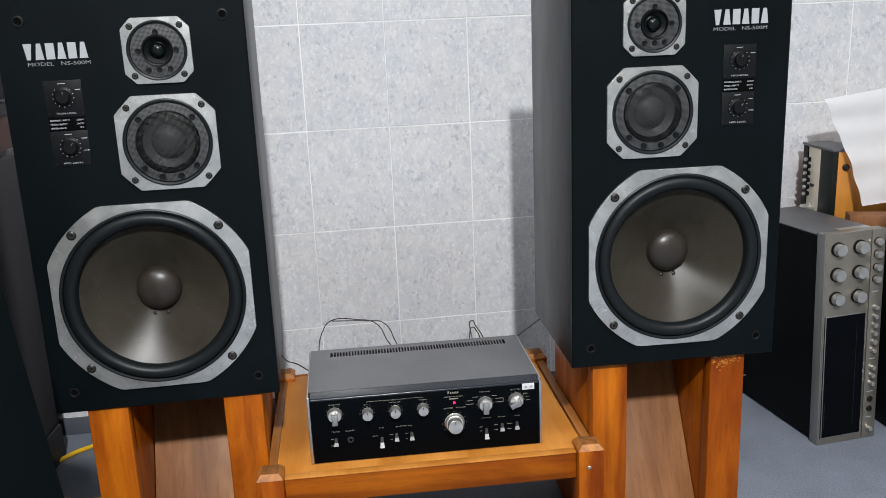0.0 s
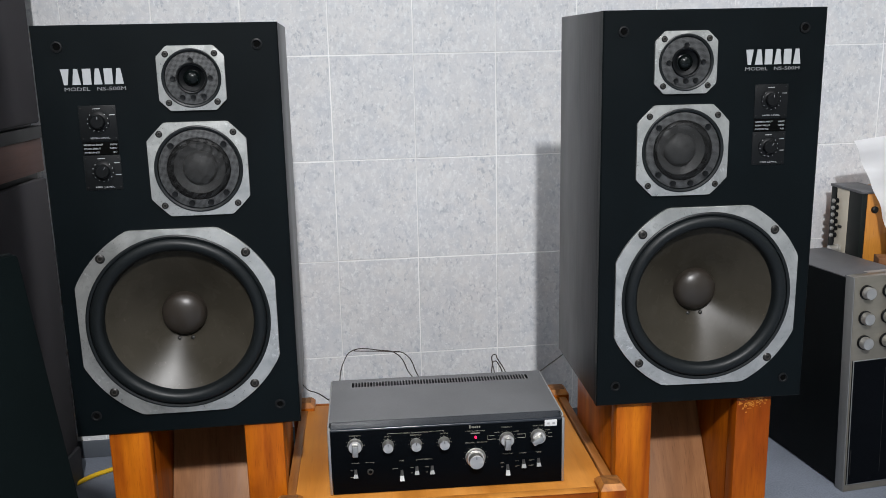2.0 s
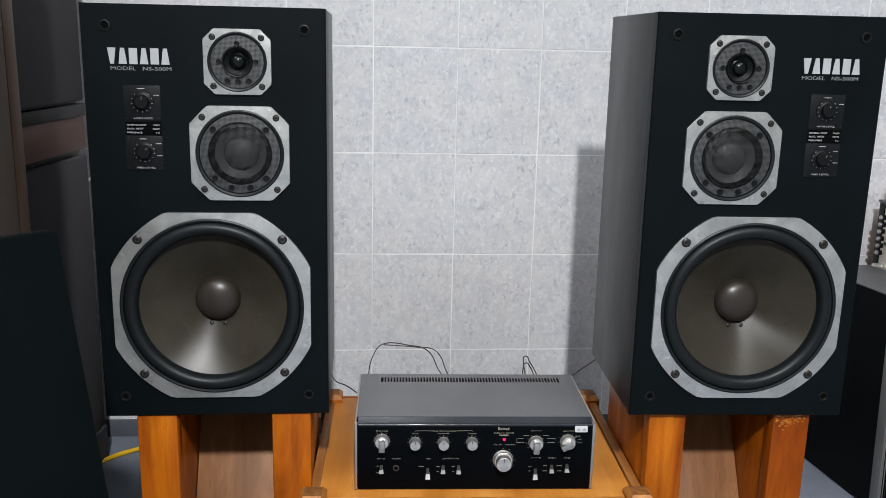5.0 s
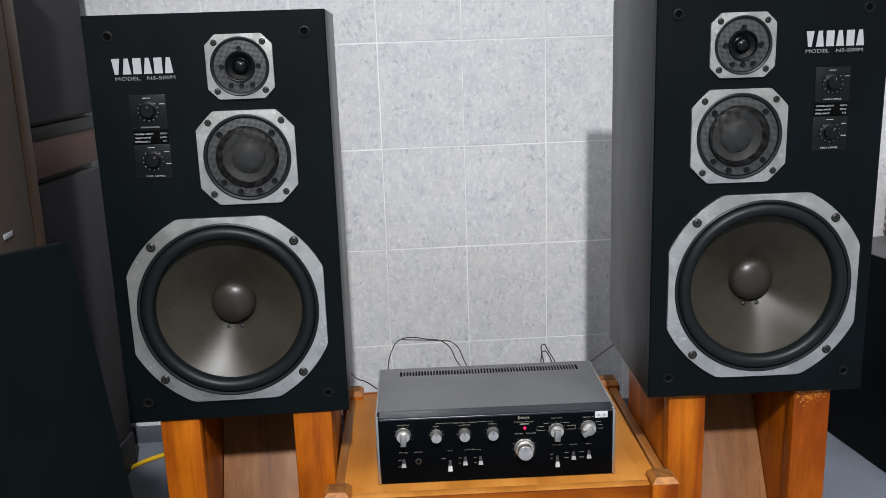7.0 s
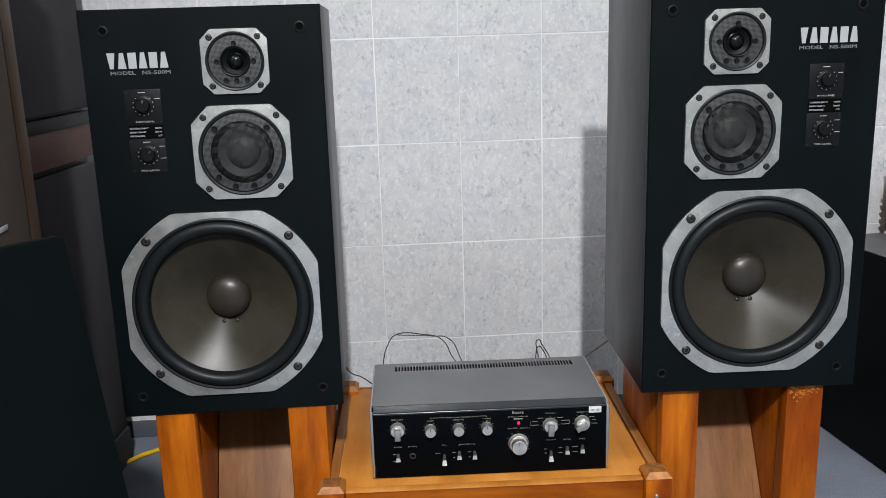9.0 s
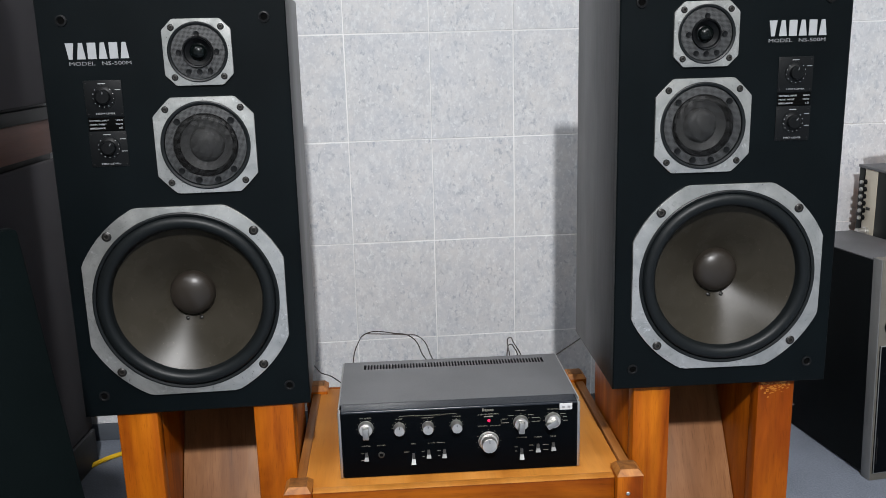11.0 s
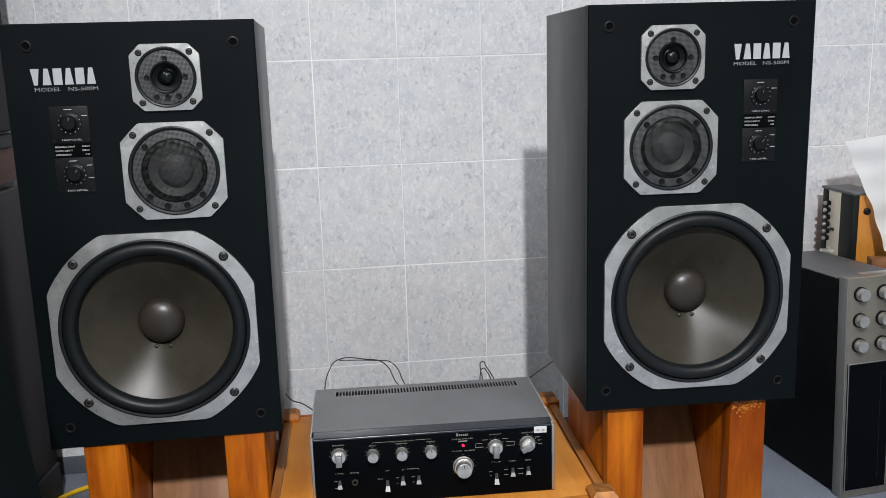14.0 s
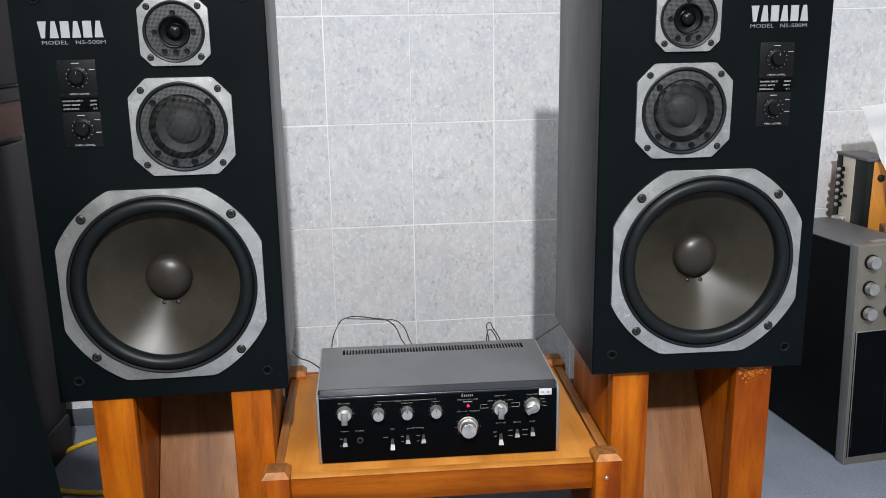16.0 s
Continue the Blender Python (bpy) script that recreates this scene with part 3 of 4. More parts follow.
    for k, (a, b) in enumerate((("NOMINAL INPUT", "100W"), ("MUSIC INPUT", "200W"), ("IMPEDANCE", "8 Ω"))):
        z = 0.0142 - 0.0058 * k
        part("rating_print", letters(a, 0.0037, False, (0.0285, 0.0245, 0.022)[k]), PRINT, p, "", pose(-0.0245, -0.0012, z))
        part("rating_print", letters(b, 0.0037, False, (0.0105, 0.0105, 0.0055)[k]), PRINT, p, "", pose((0.0135, 0.0135, 0.0180)[k], -0.0012, z))
    return root


LYAW, RYAW = math.degrees(0.0109), math.degrees(-0.0322)
loudspeaker(pose(-0.5187, 1.3635, 0.3811, 0, 0, LYAW), False, "large black three-way loudspeaker with silver driver frames on a wooden stand")
loudspeaker(pose(0.3433, 1.3310, 0.3879, 0, 0, RYAW), True, "large black three-way loudspeaker, mirrored layout, on a wooden stand")

# ---- speaker stands ----


def speaker_stand(m, h, label, r, back, foot):
    root = thing("speaker_stand", m, label, "stand", "pair of wooden speaker stands")
    w, d, t = 0.290 * r, 0.30 * r, 0.066 * r
    for x0 in (-w / 2, w / 2 - t):
        part("side_post", box(x0, x0 + t, 0, 0.032, 0, h, 0.003), PINE, root, "orange varnished front post")
        part("side_panel", box(x0 + 0.001, x0 + t - 0.001, 0.0325, d, 0, h - 0.0005, 0.002), PINE, root)
    bm = box(-w / 2 + t + 0.0005, w / 2 - t - 0.0005, -0.009, 0.009, foot, 0.42, 0.001)
    part("back_board", bm, PLY, root, "sloping pale brown plywood board", pose(0, back, 0, -31.3))
    part("top_rail", box(-w / 2 + t + 0.0005, w / 2 - t - 0.0005, d - 0.05, d - 0.002, h - 0.02, h - 0.001, 0.001), PLY, root)
    return root


speaker_stand(pose(-0.3295, 1.370, 0, 0, 0, LYAW), 0.3806, "orange varnished wooden speaker stand with a sloping plywood back", 0.979, 0.040, 0.012)
stand = speaker_stand(pose(0.5216, 1.338, 0, 0, 0, RYAW), 0.3874, "orange varnished wooden stand, chipped at the top of one post", 0.957, 0.012, 0.012)
random.seed(9)
bm = bmesh.new()
for k in range(120):
    x = 0.003 + 0.050 * random.random()
    z = -abs(random.gauss(0, 0.0075)) - (0.012 * random.random() if 0.010 < x < 0.030 else 0)
    w, h = random.uniform(0.0005, 0.0032), random.uniform(0.0005, 0.0017)
    ring = []
    for i in range(7):
        a = 2 * math.pi * i / 7
        q = random.uniform(0.55, 1.1)
        ring.append(bm.verts.new((x + w * q * math.cos(a), -0.0003 - 0.000004 * k, z + h * q * math.sin(a))))
    bm.faces.new(ring)
part("worn_patch", bm, BAREWOOD, stand, "pale chips with the varnish gone", pose(0.0770, 0, 0.3840))

# ---- low table ----
AYAW = math.degrees(-0.0296)
KIT = 0.962  # size of the table and the amplifier against their drawings


def low_table():
    root = thing("low_table", pose(0.0907, 1.2932, 0.0368, 0, 0, AYAW) @ Matrix.Scale(KIT, 4), "low orange wooden table with square corner posts", "table")
    top, px, y0, y1 = 0.2125, 0.286, 0.008, 0.508
    for sx in (-1, 1):
        for y in (y0, y1 - 0.050):
            leg = part("leg", box(-0.0232, 0.0232, 0, 0.050, -0.0382, top + 0.007, 0.002), PINE, root, "", pose(sx * px, y, 0))
            bm = box(-0.0234, 0.0234, -0.0005, 0.0505, top + 0.007, top + 0.016)
            for v in bm.verts:
                if v.co.z > top + 0.012:
                    v.co.x *= 0.66
                    v.co.y = 0.027 + (v.co.y - 0.027) * 0.66
            part("end_cap", bm, ENDGRAIN, leg, "bevelled wooden cap")
            part("end_grain", box(-0.0152, 0.0152, 0.0095, 0.0420, top + 0.0155, top + 0.0164, 0.0002), ENDTOP, leg, "dull brown end grain")
            if sx > 0 and y == y0:
                part("bolt", lathe([(0.0036, 0.0), (0.0036, -0.001), (0.0022, -0.002), (0, -0.002)], 12), KNOB, leg, "", pose(-0.004 * sx, -0.0002, top - 0.025))
    part("tabletop", box(-px + 0.004, px - 0.004, 0.042, y1 - 0.020, top - 0.016, top, 0.002), PINE_TOP, root, "light orange varnished board")
    # strip paler than the rail below, drawing the highlight along the edge
    part("front_edge", box(-px + 0.0236, px - 0.0236, 0.0235, 0.0416, top - 0.0022, top + 0.0004, 0.0008), PINE_TOP, root, "thin pale front edge with the highlight in its colour")
    part("front_rail", box(-px + 0.0236, px - 0.0236, 0.0245, 0.0416, top - 0.052, top - 0.0026, 0.0015), PINE_X, root)
    part("back_rail", box(-px + 0.0236, px - 0.0236, y1 - 0.0195, y1 - 0.006, top - 0.052, top - 0.001, 0.0015), PINE_X, root)
    for sx in (-1, 1):
        part("side_rail", box(-0.0085, 0.0085, 0.0585, y1 - 0.0505, top - 0.052, top + 0.003, 0.002), RAIL, root, "", pose(sx * (px + 0.0035) + 0.0035, 0, 0))
    return root


low_table()

# ---- amplifier ----
AW, AH, AD = 0.4256, 0.1282, 0.2316


def amp_knob(root, u, v, r, deep, lever=None, label="turned aluminium knob"):
    k = part("knob", lathe([(r * 1.10, 0.0), (r * 1.10, -0.001), (r * 1.08, -0.001), (r * 1.08, -0.003), (r, -0.0045), (r * 0.98, -deep + 0.001), (r * 0.92, -deep), (0, -deep)], 40), TURNED, root, label, pose(u, -0.002, v))
    if lever is not None:
        part("grip", box(-0.0052, 0.0052, -deep - 0.010, -deep + 0.001, -r * 1.15, r * 0.55, 0.0015), KNOB, k, "", pose(0, 0, 0, 0, lever, 0))
    else:
        part("pointer", box(-0.0005, 0.0005, -deep - 0.0003, -deep + 0.001, r * 0.35, r * 0.85), SCREW, k)
    return k


def switch(root, u, v, long):
    s = part("switch_slot", box(-0.0022, 0.0022, -0.0023, -0.001, -0.012, 0.010), HOLE, root, "", pose(u, 0, v))
    n = 0.017 if long else 0.012
    bm = prism([(-0.0022, n * 0.55), (0.0022, n * 0.55), (0.0042, -n * 0.45), (-0.0042, -n * 0.45)], -0.010, -0.003)
    part("lever", bm, KNOB if long else EDGEBAR, s, "flat silver lever", pose(0, 0.002, -0.003, -22))
    part("lever_root", prism([(-0.0023, n * 0.55 + 0.003), (0.0023, n * 0.55 + 0.003), (0.0029, n * 0.12), (-0.0029, n * 0.12)], -0.0104, -0.003), SCREW, s, "dark upper half", pose(0, 0.002, -0.003, -22))


def amplifier():
    root = thing("amplifier", pose(-0.1147, 1.3655, 0.2421, 0, 0, AYAW) @ Matrix.Scale(KIT, 4), "grey and black stereo amplifier with aluminium knobs on the low table", "amplifier")
    f = 0.006
    # front
    part("front_panel", box(0.006, AW - 0.006, -0.002, 0.006, 0.0012, AH - 0.0068, 0.001), FACE, root, "black anodised front panel")
    # a lip that rolls over from the cover to the face
    prof = [(0.0255, AH - 0.0050), (0.0255, AH - 0.0008), (0.0015, AH - 0.0024)]
    prof += [(0.0015 - 0.0037 * math.sin(a), AH - 0.0061 + 0.0037 * math.cos(a)) for a in [radians(15 * k) for k in range(1, 7)]] + [(-0.0022, AH - 0.0066), (0.0040, AH - 0.0066)]
    bm = prism([(-y, z) for y, z in prof], 0.0, AW - 0.012)
    for v in bm.verts:
        v.co = Vector((v.co.y, -v.co.x, v.co.z))
    bmesh.ops.recalc_face_normals(bm, faces=bm.faces[:])
    part("bezel", bm, BEZEL, root, "dark sloping bezel", pose(0.006, 0, 0))
    for x in (0.0, AW - 0.0058):
        part("end_trim", box(x, x + 0.0050, -0.003, 0.010, 0.0012, AH - 0.003, 0.0012), KNOB, root, "bright aluminium end trim")
        part("side_cover", box(x + (0.0 if x == 0 else 0.0030), x + (0.0028 if x == 0 else 0.0058), 0.0105, AD, 0.004, AH - 0.0004, 0.001), EDGE, root)
    # cover with a row of slots
    y0, y1, x0, x1 = 0.189, 0.214, 0.042, 0.394
    bm = box(0.0030, AW - 0.0030, 0.0257, y0, AH - 0.002, AH)
    box(0.0030, AW - 0.0030, y1, AD, AH - 0.002, AH, bm=bm)
    box(0.0030, x0, y0, y1, AH - 0.002, AH, bm=bm)
    box(x1, AW - 0.0030, y0, y1, AH - 0.002, AH, bm=bm)
    n = 60
    for k in range(1, n):
        c = x0 + (x1 - x0) * k / n
        box(c - 0.0012, c + 0.0012, y0, y1, AH - 0.002, AH, bm=bm)
    bmesh.ops.remove_doubles(bm, verts=bm.verts[:], dist=1e-5)
    part("cover", bm, COVER, root, "grey metal top cover with a row of vent slots")
    part("chassis", box(0.006, AW - 0.006, 0.0125, AD - 0.002, f, AH - 0.018), HOLE, root)
    part("back_panel", box(0.006, AW - 0.006, AD - 0.0018, AD, f, AH - 0.0022), COVER, root)
    for x in (0.035, AW - 0.035):
        for y in (0.025, AD - 0.03):
            part("foot", lathe([(0, 0), (0.011, 0), (0.012, 0.006), (0, 0.006)], 20), RUBBER, root, "", pose(x, y, 0.0, 90))
    # controls
    amp_knob(root, 0.0480, 0.0940, 0.0122, 0.010, 0)
    for u in (0.1062, 0.1560, 0.2062):
        amp_knob(root, u, 0.0915, 0.0093, 0.016)
    amp_knob(root, 0.2625, 0.0580, 0.0166, 0.008)
    amp_knob(root, 0.2622, 0.0580, 0.0136, 0.022, None, "large aluminium volume knob")
    amp_knob(root, 0.3195, 0.0905, 0.0122, 0.010, 4)
    amp_knob(root, 0.3765, 0.0925, 0.0125, 0.010, 60)
    for u, v, ln in ((0.0472, 0.0385, 0), (0.1294, 0.0300, 1), (0.1563, 0.0380, 0), (0.1838, 0.0375, 0), (0.3208, 0.0285, 1), (0.3498, 0.0390, 0), (0.3772, 0.0400, 0)):
        switch(root, u, v, ln)
    part("phone_jack", lathe([(0.0055, -0.001), (0.0055, -0.0035), (0.0036, -0.004), (0.0033, -0.0028)], 24), RIM, root, "round headphone jack", pose(0.0732, -0.001, 0.0425))
    part("jack_hole", lathe([(0.0034, -0.0028), (0, -0.0028)], 20), HOLE, root, "", pose(0.0732, -0.001, 0.0425))
    part("pilot_lamp", lathe([(0.0024, -0.001), (0.0024, -0.003), (0.0016, -0.0042), (0, -0.0046)], 16), LED, root, "glowing red pilot lamp", pose(0.2632, -0.001, 0.0970))
    part("price_sticker", box(-0.0112, 0.0112, -0.0004, 0, -0.0060, 0.0060, 0.0001), STICKER, root, "small white sticker", pose(0.3995, -0.0022, 0.1165))
    for dx in (-0.0045, 0.0052):
        part("sticker_print", box(dx - 0.0022, dx + 0.0022, -0.0007, -0.0003, -0.0026, 0.0010), EDGE, root, "", pose(0.3995, -0.0022, 0.1165))
    for a, b, c, d in ((0.1560, 0.1640, 0.0598, 0.0602), (0.1770, 0.1842, 0.0598, 0.0602), (0.1560, 0.1565, 0.0578, 0.0598), (0.1837, 0.1842, 0.0578, 0.0598), (0.2845, 0.2849, 0.0912, 0.0982), (0.3535, 0.3539, 0.0912, 0.0982)):
        part("bracket_print", box(a, b, -0.0024, -0.0019, c, d), GOLD, root)
    # printing
    for text, u, v, w in (("SPEAKERS", 0.0480, 0.1125, 0.021), ("BASS", 0.1062, 0.1078, 0.011), ("MIDRANGE", 0.1560, 0.1078, 0.020), ("TREBLE", 0.2062, 0.1078, 0.015), ("TRIPLE TONE CONTROL", 0.1562, 0.1125, 0.044),
                          ("STEREO AMPLIFIER", 0.2625, 0.1088, 0.036), ("VOLUME", 0.2520, 0.0868, 0.017), ("BALANCE", 0.2745, 0.0868, 0.018), ("TAPE PLAY", 0.3195, 0.1130, 0.020), ("SELECTOR", 0.3765, 0.1125, 0.020),
                          ("POWER", 0.0472, 0.0600, 0.014), ("PHONES", 0.0732, 0.0600, 0.015), ("TONE", 0.1294, 0.0600, 0.008), ("FILTERS", 0.1704, 0.0602, 0.012), ("ATTENUATOR", 0.3208, 0.0615, 0.018), ("MUTING", 0.3498, 0.0610, 0.013), ("MODE", 0.3772, 0.0610, 0.010)):
        part("print", letters(text, 0.0030, True, w, 0.0001), GOLD, root, "", pose(u, -0.0023, v - 0.001))
    for a, b, c, d in ((0.1062, 0.1325, 0.1128, 0.1133), (0.1800, 0.2062, 0.1128, 0.1133), (0.1060, 0.1065, 0.1108, 0.11275), (0.2060, 0.2065, 0.1108, 0.11275)):
        part("bracket_print", box(a, b, -0.0024, -0.0019, c, d), GOLD, root)
    bm = box(-0.0052, -0.0028, -0.0026, -0.0019, 0, 0.0056)
    for k in range(5):
        box(-0.001 + k * 0.0034, 0.0009 + k * 0.0034, -0.0026, -0.0019, 0, 0.0036, bm=bm)
    part("maker_mark", bm, GOLD, root, "small gold mark of plain shapes", pose(0.2570, 0, 0.1145))
    part("model_print", box(-0.008, 0.008, -0.0024, -0.0019, 0, 0.0022), GOLD, root, "", pose(0.2625, 0, 0.1035))
    # tick marks round the knobs
    for u, v, r in ((0.0480, 0.0940, 0.0158), (0.1062, 0.0915, 0.0125), (0.1560, 0.0915, 0.0125), (0.2062, 0.0915, 0.0125), (0.2625, 0.0580, 0.0215), (0.3195, 0.0905, 0.0158), (0.3765, 0.0925, 0.0160)):
        bm = bmesh.new()
        for k in range(9):
            a = radians(215 - 31 * k)
            x, z = u + r * math.cos(a), v + r * math.sin(a)
            box(x - 0.0008, x + 0.0008, -0.0024, -0.0019, z - 0.0003, z + 0.0003, bm=bm)
        part("scale_marks", bm, GOLD, root)
    for u, v, w in ((0.0405, 0.046, 0.005), (0.0405, 0.033, 0.006), (0.1175, 0.045, 0.009), (0.147, 0.045, 0.006), (0.147, 0.035, 0.004), (0.1745, 0.045, 0.006), (0.1745, 0.035, 0.004), (0.311, 0.044, 0.006), (0.311, 0.036, 0.004), (0.338, 0.046, 0.007), (0.338, 0.036, 0.008), (0.364, 0.046, 0.010), (0.364, 0.036, 0.009),
                    (0.292, 0.098, 0.010), (0.292, 0.091, 0.014), (0.346, 0.098, 0.014), (0.346, 0.091, 0.014), (0.302, 0.104, 0.010), (0.337, 0.104, 0.010), (0.394, 0.103, 0.009), (0.398, 0.097, 0.007), (0.399, 0.090, 0.008)):
        part("print", box(-w / 2, w / 2, -0.0024, -0.0019, -0.0004, 0.0004), GOLD, root, "", pose(u, 0, v))
    return root


amplifier()

# ---- receiver stood on its end ----


def receiver():
    root = thing("receiver", pose(1.0121, 1.6547, 0.0005, -1.5, -0.67, 5.56), "silver-faced stereo receiver stood on end on the floor", "receiver")
    w, h, d, t = 0.152, 0.4936, 0.315, 0.028
    part("body", box(0.002, w - 0.002, t + 0.0005, d, 0.0085, h - 0.007, 0.002), DARKSIDE, root, "black vinyl covered case")
    top = part("top_plate", box(0.003, w - 0.003, t + 0.001, d - 0.002, h - 0.0068, h - 0.0045, 0.0008), GREYTOP, root, "grey metal end plate")
    part("rating_plate", box(0.066, w - 0.006, t + 0.003, t + 0.030, h - 0.0043, h - 0.0036), EDGE, top, "bare metal plate")
    part("slot", box(0.006, 0.030, t + 0.004, t + 0.011, h - 0.0043, h - 0.0038), HOLE, top)
    part("edge_bar", box(0, 0.0030, 0.0, t, 0, h, 0.0012), EDGEBAR, root, "smooth grey metal edge of the thick front")
    part("face", box(0.0032, 0.1160, 0.0, t - 0.0005, 0, h, 0.0008), STEEL, root, "brushed steel face plate")
    part("control_strip", box(0.1182, w, 0.0, t - 0.0005, 0, h, 0.0012), STEEL, root, "brushed steel strip with small knobs")
    fr = part("dial_window", box(0.0085, 0.1110, -0.0016, -0.0002, 0.0160, 0.3070, 0.0006), KNOB, root, "tall dark dial window")
    part("gap", box(0.0066, 0.0083, -0.0006, -0.0001, 0.0160, 0.3070), HOLE, root)
    part("glass", box(0.0104, 0.1092, -0.0024, -0.0012, 0.0180, 0.3050), BLUEGLASS, fr, "black dial glass")
    part("dial_scale", box(0.0130, 0.0146, -0.0027, -0.0023, 0.040, 0.100), SCREW, fr)
    part("dial_scale", box(0.0880, 0.0890, -0.0027, -0.0023, 0.040, 0.285), SCREW, fr)
    for u in (0.0312, 0.0865):
        for v in (0.3472, 0.4020, 0.4588):
            k = part("knob", lathe([(0.0136, 0), (0.0134, -0.016), (0.0120, -0.0180), (0.0035, -0.0180), (0, -0.0176)], 32), TURNED, root, "round turned aluminium knob", pose(u, 0, v))
            part("ring", lathe([(0.0160, 0.0), (0.0158, -0.0040), (0.0136, -0.0044)], 24), BLACK, k)
    for v in (0.4659, 0.4376, 0.4077, 0.3807):
        k = part("small_knob", lathe([(0.0082, 0), (0.0080, -0.011), (0.0070, -0.0125), (0, -0.0125)], 20), TURNED, root, "", pose(0.1320, 0, v))
        part("ring", lathe([(0.0092, 0.0), (0.0092, -0.002), (0.0080, -0.0022)], 20), BLACK, k)
    for v in (0.3149, 0.2938, 0.2738, 0.2538, 0.2337, 0.2135, 0.1725, 0.1532, 0.1339, 0.0235):
        part("push_button", lathe([(0.0060, 0), (0.0057, -0.009), (0.0047, -0.0115), (0, -0.012)], 20), TURNED, root, "", pose(0.1330, 0, v))
    for v in (0.0948, 0.0711):
        part("jack", lathe([(0.0068, 0), (0.0066, -0.003), (0.0040, -0.0034), (0.0036, -0.001), (0, -0.001)], 20), SCREW, root, "dark round socket", pose(0.1335, 0, v))
    for v in (0.3511, 0.1925, 0.1130, 0.0501):
        part("print", box(0.1255, 0.1420, -0.0004, 0.0002, v - 0.0006, v + 0.0006), PRINT, root)
    return root


receiver()

# ---- dark cabinet beside the receiver ----
c = thing("cabinet", pose(1.216, 1.600, 0, 0, 0, 0), "black cabinet standing beside the receiver", "cabinet")
part("body", box(0, 0.42, 0, 0.225, 0, 0.463, 0.004), DARKSIDE, c)
part("front_panel", box(0.01, 0.41, -0.006, -0.0005, 0.02, 0.455, 0.002), FACE, c)

# ---- wooden-cased unit stood on end behind ----


def teak_unit():
    root = thing("tuner", pose(1.173, 1.930, 0), "teak-cased vintage tuner on end with beige face and row of knobs", "tuner")
    h, base, d = 0.245, 0.386, 0.135
    part("support", box(0.02, 0.42, 0.005, d - 0.01, 0, base - 0.001, 0.003), DARKSIDE, root, "black case it stands on")
    part("case", box(0.0145, 0.40, 0, d, base, base + h - 0.006, 0.002), TEAK, root, "orange teak case")
    part("lid", box(-0.003, 0.070, -0.002, d + 0.002, base + h - 0.0055, base + h + 0.001, 0.001), GREYTOP, root, "dark edge plate")
    part("side_frame", box(0.0, 0.0140, 0, 0.0545, base, base + h - 0.006, 0.001), GREEN, root, "dark green-black metal frame")
    part("face", box(-0.001, 0.0140, 0.0550, 0.110, base, base + h - 0.006, 0.001), BEIGE, root, "beige metal face")
    part("side_frame", box(0.0, 0.0140, 0.1105, d, base, base + h - 0.006, 0.001), GREEN, root)
    for k in range(6):
        kn = part("knob", lathe([(0.0062, 0), (0.0060, -0.007), (0.0040, -0.0075), (0.0040, -0.010)], 20), BLACK, root, "small chrome-tipped knob", pose(-0.001, 0.101, base + h - 0.038 - 0.0177 * k, 0, 0, -90))
        part("tip", lathe([(0.0040, -0.0085), (0.0050, -0.0095), (0.0052, -0.0130), (0.0040, -0.0148), (0, -0.0152)], 20), KNOB, kn, "bright chrome tip")
    part("slot", box(-0.0016, -0.0009, 0.1065, 0.1095, base, base + h - 0.008), HOLE, root)
    part("large_knob", lathe([(0.0125, 0), (0.0125, -0.006), (0.0100, -0.0065), (0.0100, -0.026), (0, -0.027)], 24), TURNED, root, "larger chrome knob", pose(-0.001, 0.082, base + h - 0.159, 0, 0, -90))
    part("badge", box(-0.0025, -0.001, 0.076, 0.092, base + 0.14, base + 0.147), SCREW, root)
    part("foot", lathe([(0.0085, 0), (0.0080, -0.005), (0.006, -0.0065), (0, -0.0065)], 24), RUBBER, root, "dark round rubber foot", pose(0.034, 0, base + 0.200))
    return root


teak_unit()

# ---- curled white sheet ----
bm = bmesh.new()
rows = []
for i in range(19):
    s = i / 18
    row = []
    for j in range(41):
        t = j / 40
        bow = 0.012 * math.sin(math.pi * t) + 0.0035 * math.sin(11 * t + 3 * s) + 0.0032 * math.sin(24 * t + 1.5 + 0.8 * s)
        x = 0.038 + 0.068 * (1 - t ** 1.7) + 0.33 * s
        row.append(bm.verts.new((x, -0.02 * s + bow + 0.085 * t, 0.250 * t + s * (0.030 + 0.012 * t))))
    rows.append(row)
for a, b in zip(rows, rows[1:]):
    for k in range(40):
        bm.faces.new((a[k], b[k], b[k + 1], a[k + 1]))
bmesh.ops.solidify(bm, geom=bm.faces[:], thickness=0.002)
bmesh.ops.recalc_face_normals(bm, faces=bm.faces[:])
tagged(part("foam_sheet", bm, PAPER, None, "", pose(1.106, 1.855, 0.5035)), "curled sheet of white packing foam leaning on the units", "sheet")
st = thing("wooden_board", pose(1.175, 1.800, 0.4635, 0, 0, -20), "pale wooden strip lying on the stacked units", "board")
part("plank", box(-0.026, 0.36, 0, 0.05, 0.0, 0.032, 0.002), PLY, st)

# ---- cabinets on the other side ----


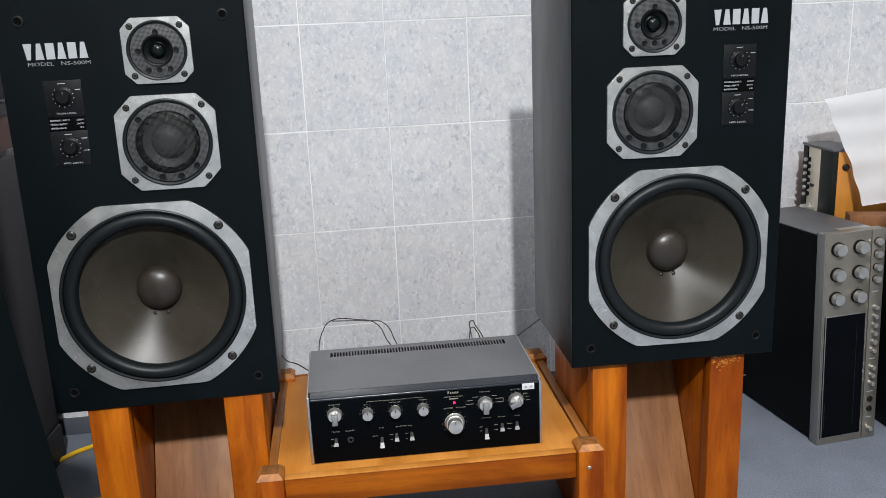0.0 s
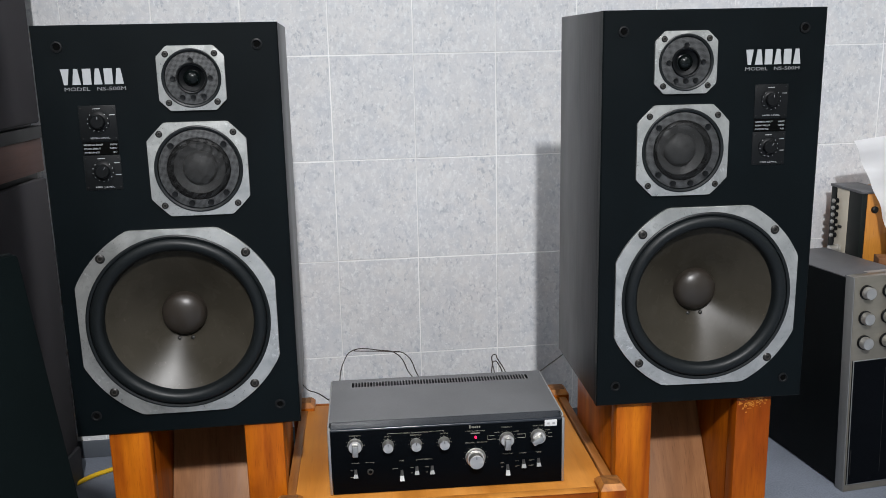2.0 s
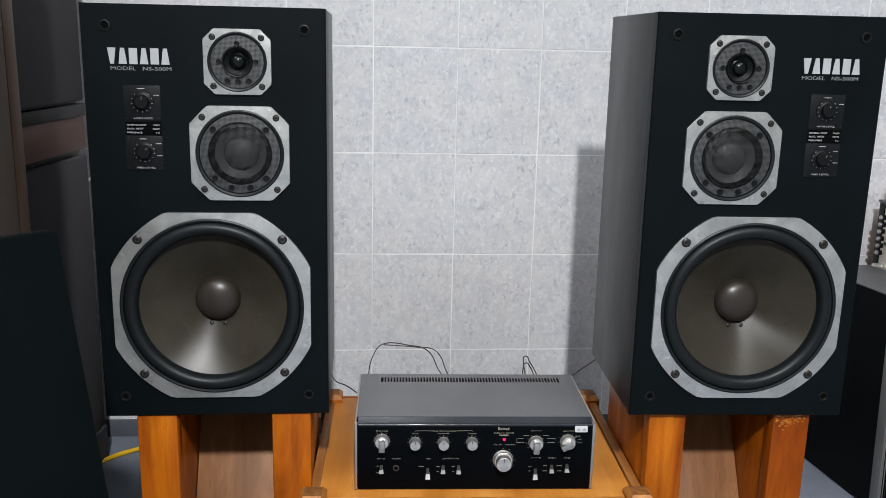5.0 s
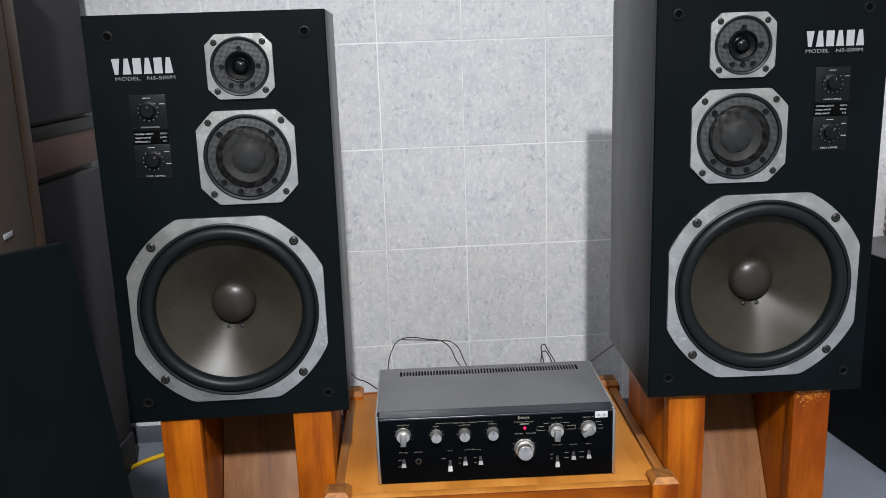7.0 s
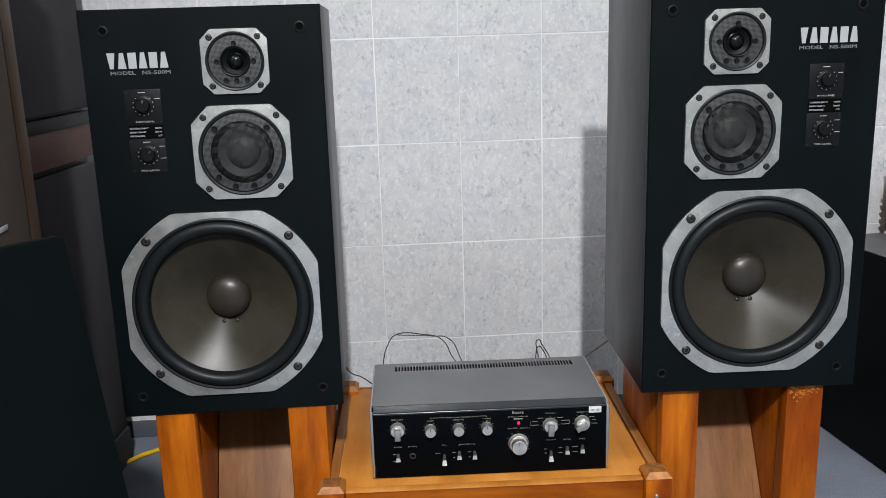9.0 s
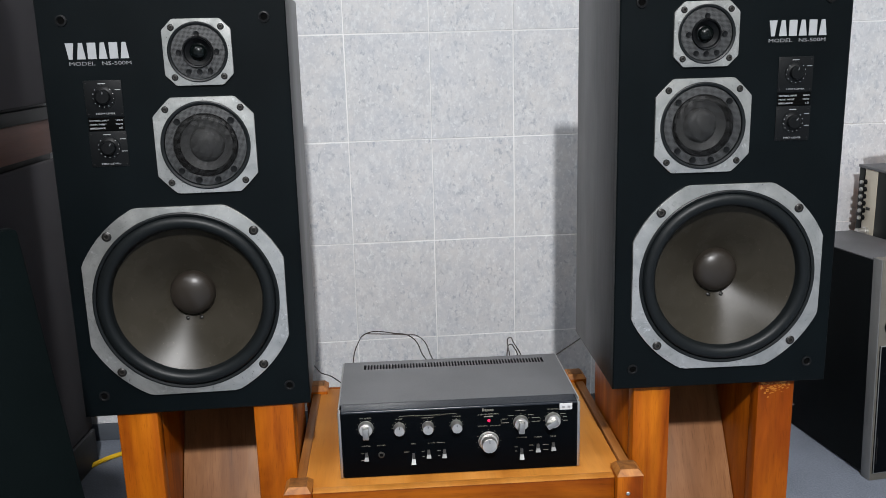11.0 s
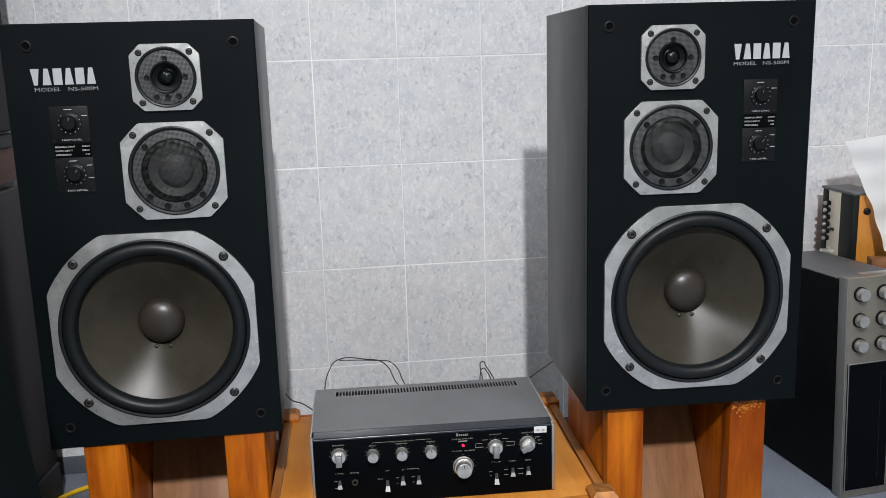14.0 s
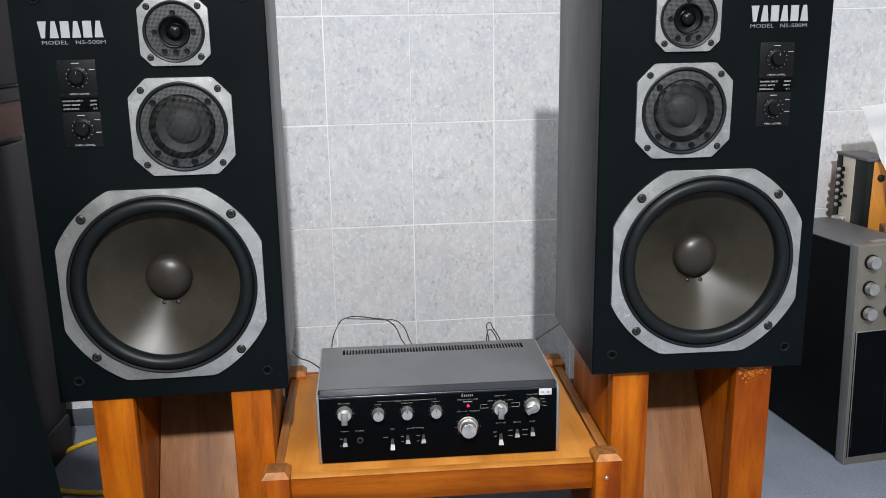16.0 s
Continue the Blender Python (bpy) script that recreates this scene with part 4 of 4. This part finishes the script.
def tall_speaker():
    root = thing("floor_speaker", pose(-0.7491, 1.7008, 0, 0, 0, -6), "tall charcoal floor speaker with a reddish brown middle band", "speaker")
    d = 0.305
    part("plinth", box(-0.33, 0.004, 0.004, d - 0.004, 0, 0.084, 0.003), PLINTH, root, "charcoal plinth")
    part("body", box(-0.33, -0.020, 0, d, 0.0845, 1.45, 0.003), BLACK, root)
    part("lower_grille", box(-0.0195, 0.0, 0.012, d - 0.002, 0.085, 0.728, 0.006), GRILLE, root, "charcoal cloth grille")
    part("band", box(-0.0195, -0.004, 0.0, d, 0.742, 0.815, 0.002), BAND, root, "reddish brown wooden band")
    part("ledge", box(-0.0195, 0.001, 0.0, d, 0.8155, 0.842, 0.002), BLACK, root, "dark ledge strip")
    part("upper_grille", box(-0.0195, 0.0, 0.004, d - 0.002, 0.848, 1.445, 0.006), GRILLE, root, "charcoal cloth grille")
    return root


tall_speaker()


def brown_speaker():
    root = thing("floor_speaker", pose(-0.626, 1.12, 0), "brown wooden floor speaker with a brown cloth front", "speaker")
    d = 0.28
    part("body", box(-0.32, -0.016, 0, d, 0, 1.30, 0.003), ROSE, root, "brown rosewood cabinet")
    part("grille", box(-0.0155, 0.002, 0.018, d - 0.0465, 0.03, 1.28, 0.004), cloth_material("brown_grille_cloth", (0.040, 0.029, 0.022), (0.070, 0.052, 0.040)), root, "brown cloth grille")
    part("frame_edge", box(-0.0155, 0.0, d - 0.0425, d, 0.0, 1.30, 0.002), ROSE, root)
    part("badge", box(0.0022, 0.0035, 0.120, 0.151, 0.726, 0.734, 0.0005), LOGO, root, "small silver badge")
    return root


brown_speaker()


ax = Vector((0.686, 0.728, 0)).normalized()
az = Vector((-0.171, 0.161, 0.972))
az = (az - ax * az.dot(ax)).normalized()
ay = az.cross(ax)
lean = Matrix((ax, ay, az)).transposed().to_4x4()
lean.translation = (-0.461, 1.05, 0.763)
low = thing("black_speaker", lean, "black cloth-fronted speaker cabinet leaning back beside other speakers", "speaker")
part("body", box(-0.36, 0, 0.0185, 0.15, -0.745, 0, 0.004), DARKSIDE, low, "black vinyl cabinet")
part("grille", box(-0.357, -0.003, 0, 0.018, -0.742, -0.003, 0.006), BLACKCLOTH, low, "black cloth grille")

# ---- cables ----
tagged(part("cable", tube([(-0.60, 2.06, 0.006), (-0.664, 2.02, 0.006), (-0.70, 1.99, 0.006), (-0.735, 1.93, 0.006), (-0.74, 1.85, 0.006), (-0.70, 1.79, 0.006), (-0.64, 1.765, 0.006), (-0.58, 1.755, 0.006), (-0.50, 1.76, 0.006)], 0.0055), YELLOW), "loop of yellow cable lying on the floor", "cable")
for pts in ([(-0.0906, 1.5962, 0.3158), (-0.0935, 1.7117, 0.3013), (-0.0829, 1.7886, 0.3302), (-0.0598, 1.8271, 0.3427), (-0.0021, 1.8271, 0.3389), (0.0316, 1.8271, 0.3302), (0.0556, 1.7694, 0.3061), (0.0672, 1.654, 0.3158), (0.0672, 1.5818, 0.311)],
            [(-0.0598, 1.8271, 0.3408), (0.0171, 1.8223, 0.336), (0.0508, 1.8271, 0.3283), (0.0729, 1.779, 0.3013), (0.0768, 1.6347, 0.2965), (0.0787, 1.5818, 0.2965)],
            [(0.2153, 1.5885, 0.3158), (0.2153, 1.6347, 0.3427), (0.2201, 1.654, 0.3533), (0.2278, 1.6732, 0.3687), (0.2326, 1.6636, 0.3619), (0.2423, 1.6347, 0.3465), (0.25, 1.5885, 0.3158)],
            [(0.2211, 1.5885, 0.3254), (0.2201, 1.6347, 0.3485), (0.2249, 1.654, 0.361), (0.2317, 1.6443, 0.3562), (0.2374, 1.6251, 0.3408), (0.2403, 1.5885, 0.3158)],
            [(0.2865, 1.5885, 0.3494), (0.3038, 1.5962, 0.3542), (0.3346, 1.654, 0.3437), (0.3654, 1.7117, 0.3331), (0.3981, 1.7694, 0.3244), (0.4501, 1.8464, 0.3158)],
            [(-0.1146, 1.5914, 0.3254), (-0.1397, 1.6828, 0.3052), (-0.1589, 1.7309, 0.2936), (-0.1762, 1.7886, 0.2879), (-0.2137, 1.856, 0.3013)]):
    tagged(part("speaker_wire", tube(pts, 0.0012), WIRE), "thin dark speaker wire behind the amplifier", "wire", "speaker wires")

tagged(part("cable", tube([(0.93, 1.98, 0.004), (0.965, 1.96, 0.03), (0.985, 1.95, 0.055), (0.995, 1.955, 0.03), (0.985, 1.96, 0.004), (0.95, 1.99, 0.004)], 0.003), WIRE), "thin dark cable coiled on the floor behind the stand", "cable")

# ---- the wall's tiles, piece by piece ----
random.seed(4)
G = 0.0013  # half a joint
full_tile = finish("tile", box(-0.1 + G, 0.1 - G, 0, 0.006, -0.125 + G, 0.125 - G, 0.0006, segs=1), TILE)
foot_tile = finish("tile", box(-0.1 + G, 0.1 - G, 0, 0.006, -0.0895, 0.0905 - G, 0.0006, segs=1), TILE)
k0, k1 = math.ceil((XW - GX) / 0.2), math.floor((XE - GX) / 0.2)
for r in range(-4, 8):
    for k in range(k0, k1):
        z = GZ + 0.25 * r + 0.125
        if z > TOP - 0.12:
            continue
        jog = lambda s: random.uniform(-s, s)
        if z < 0.2:
            part("tile", foot_tile, None, wall, "", pose(GX + 0.2 * k + 0.1, YN - 0.0013, 0.1355))
        else:
            part("tile", full_tile, None, wall, "", pose(GX + 0.2 * k + 0.1 + jog(0.0006), YN - 0.0013 + jog(0.0003), z + jog(0.0006), jog(0.08), 0, jog(0.08)))
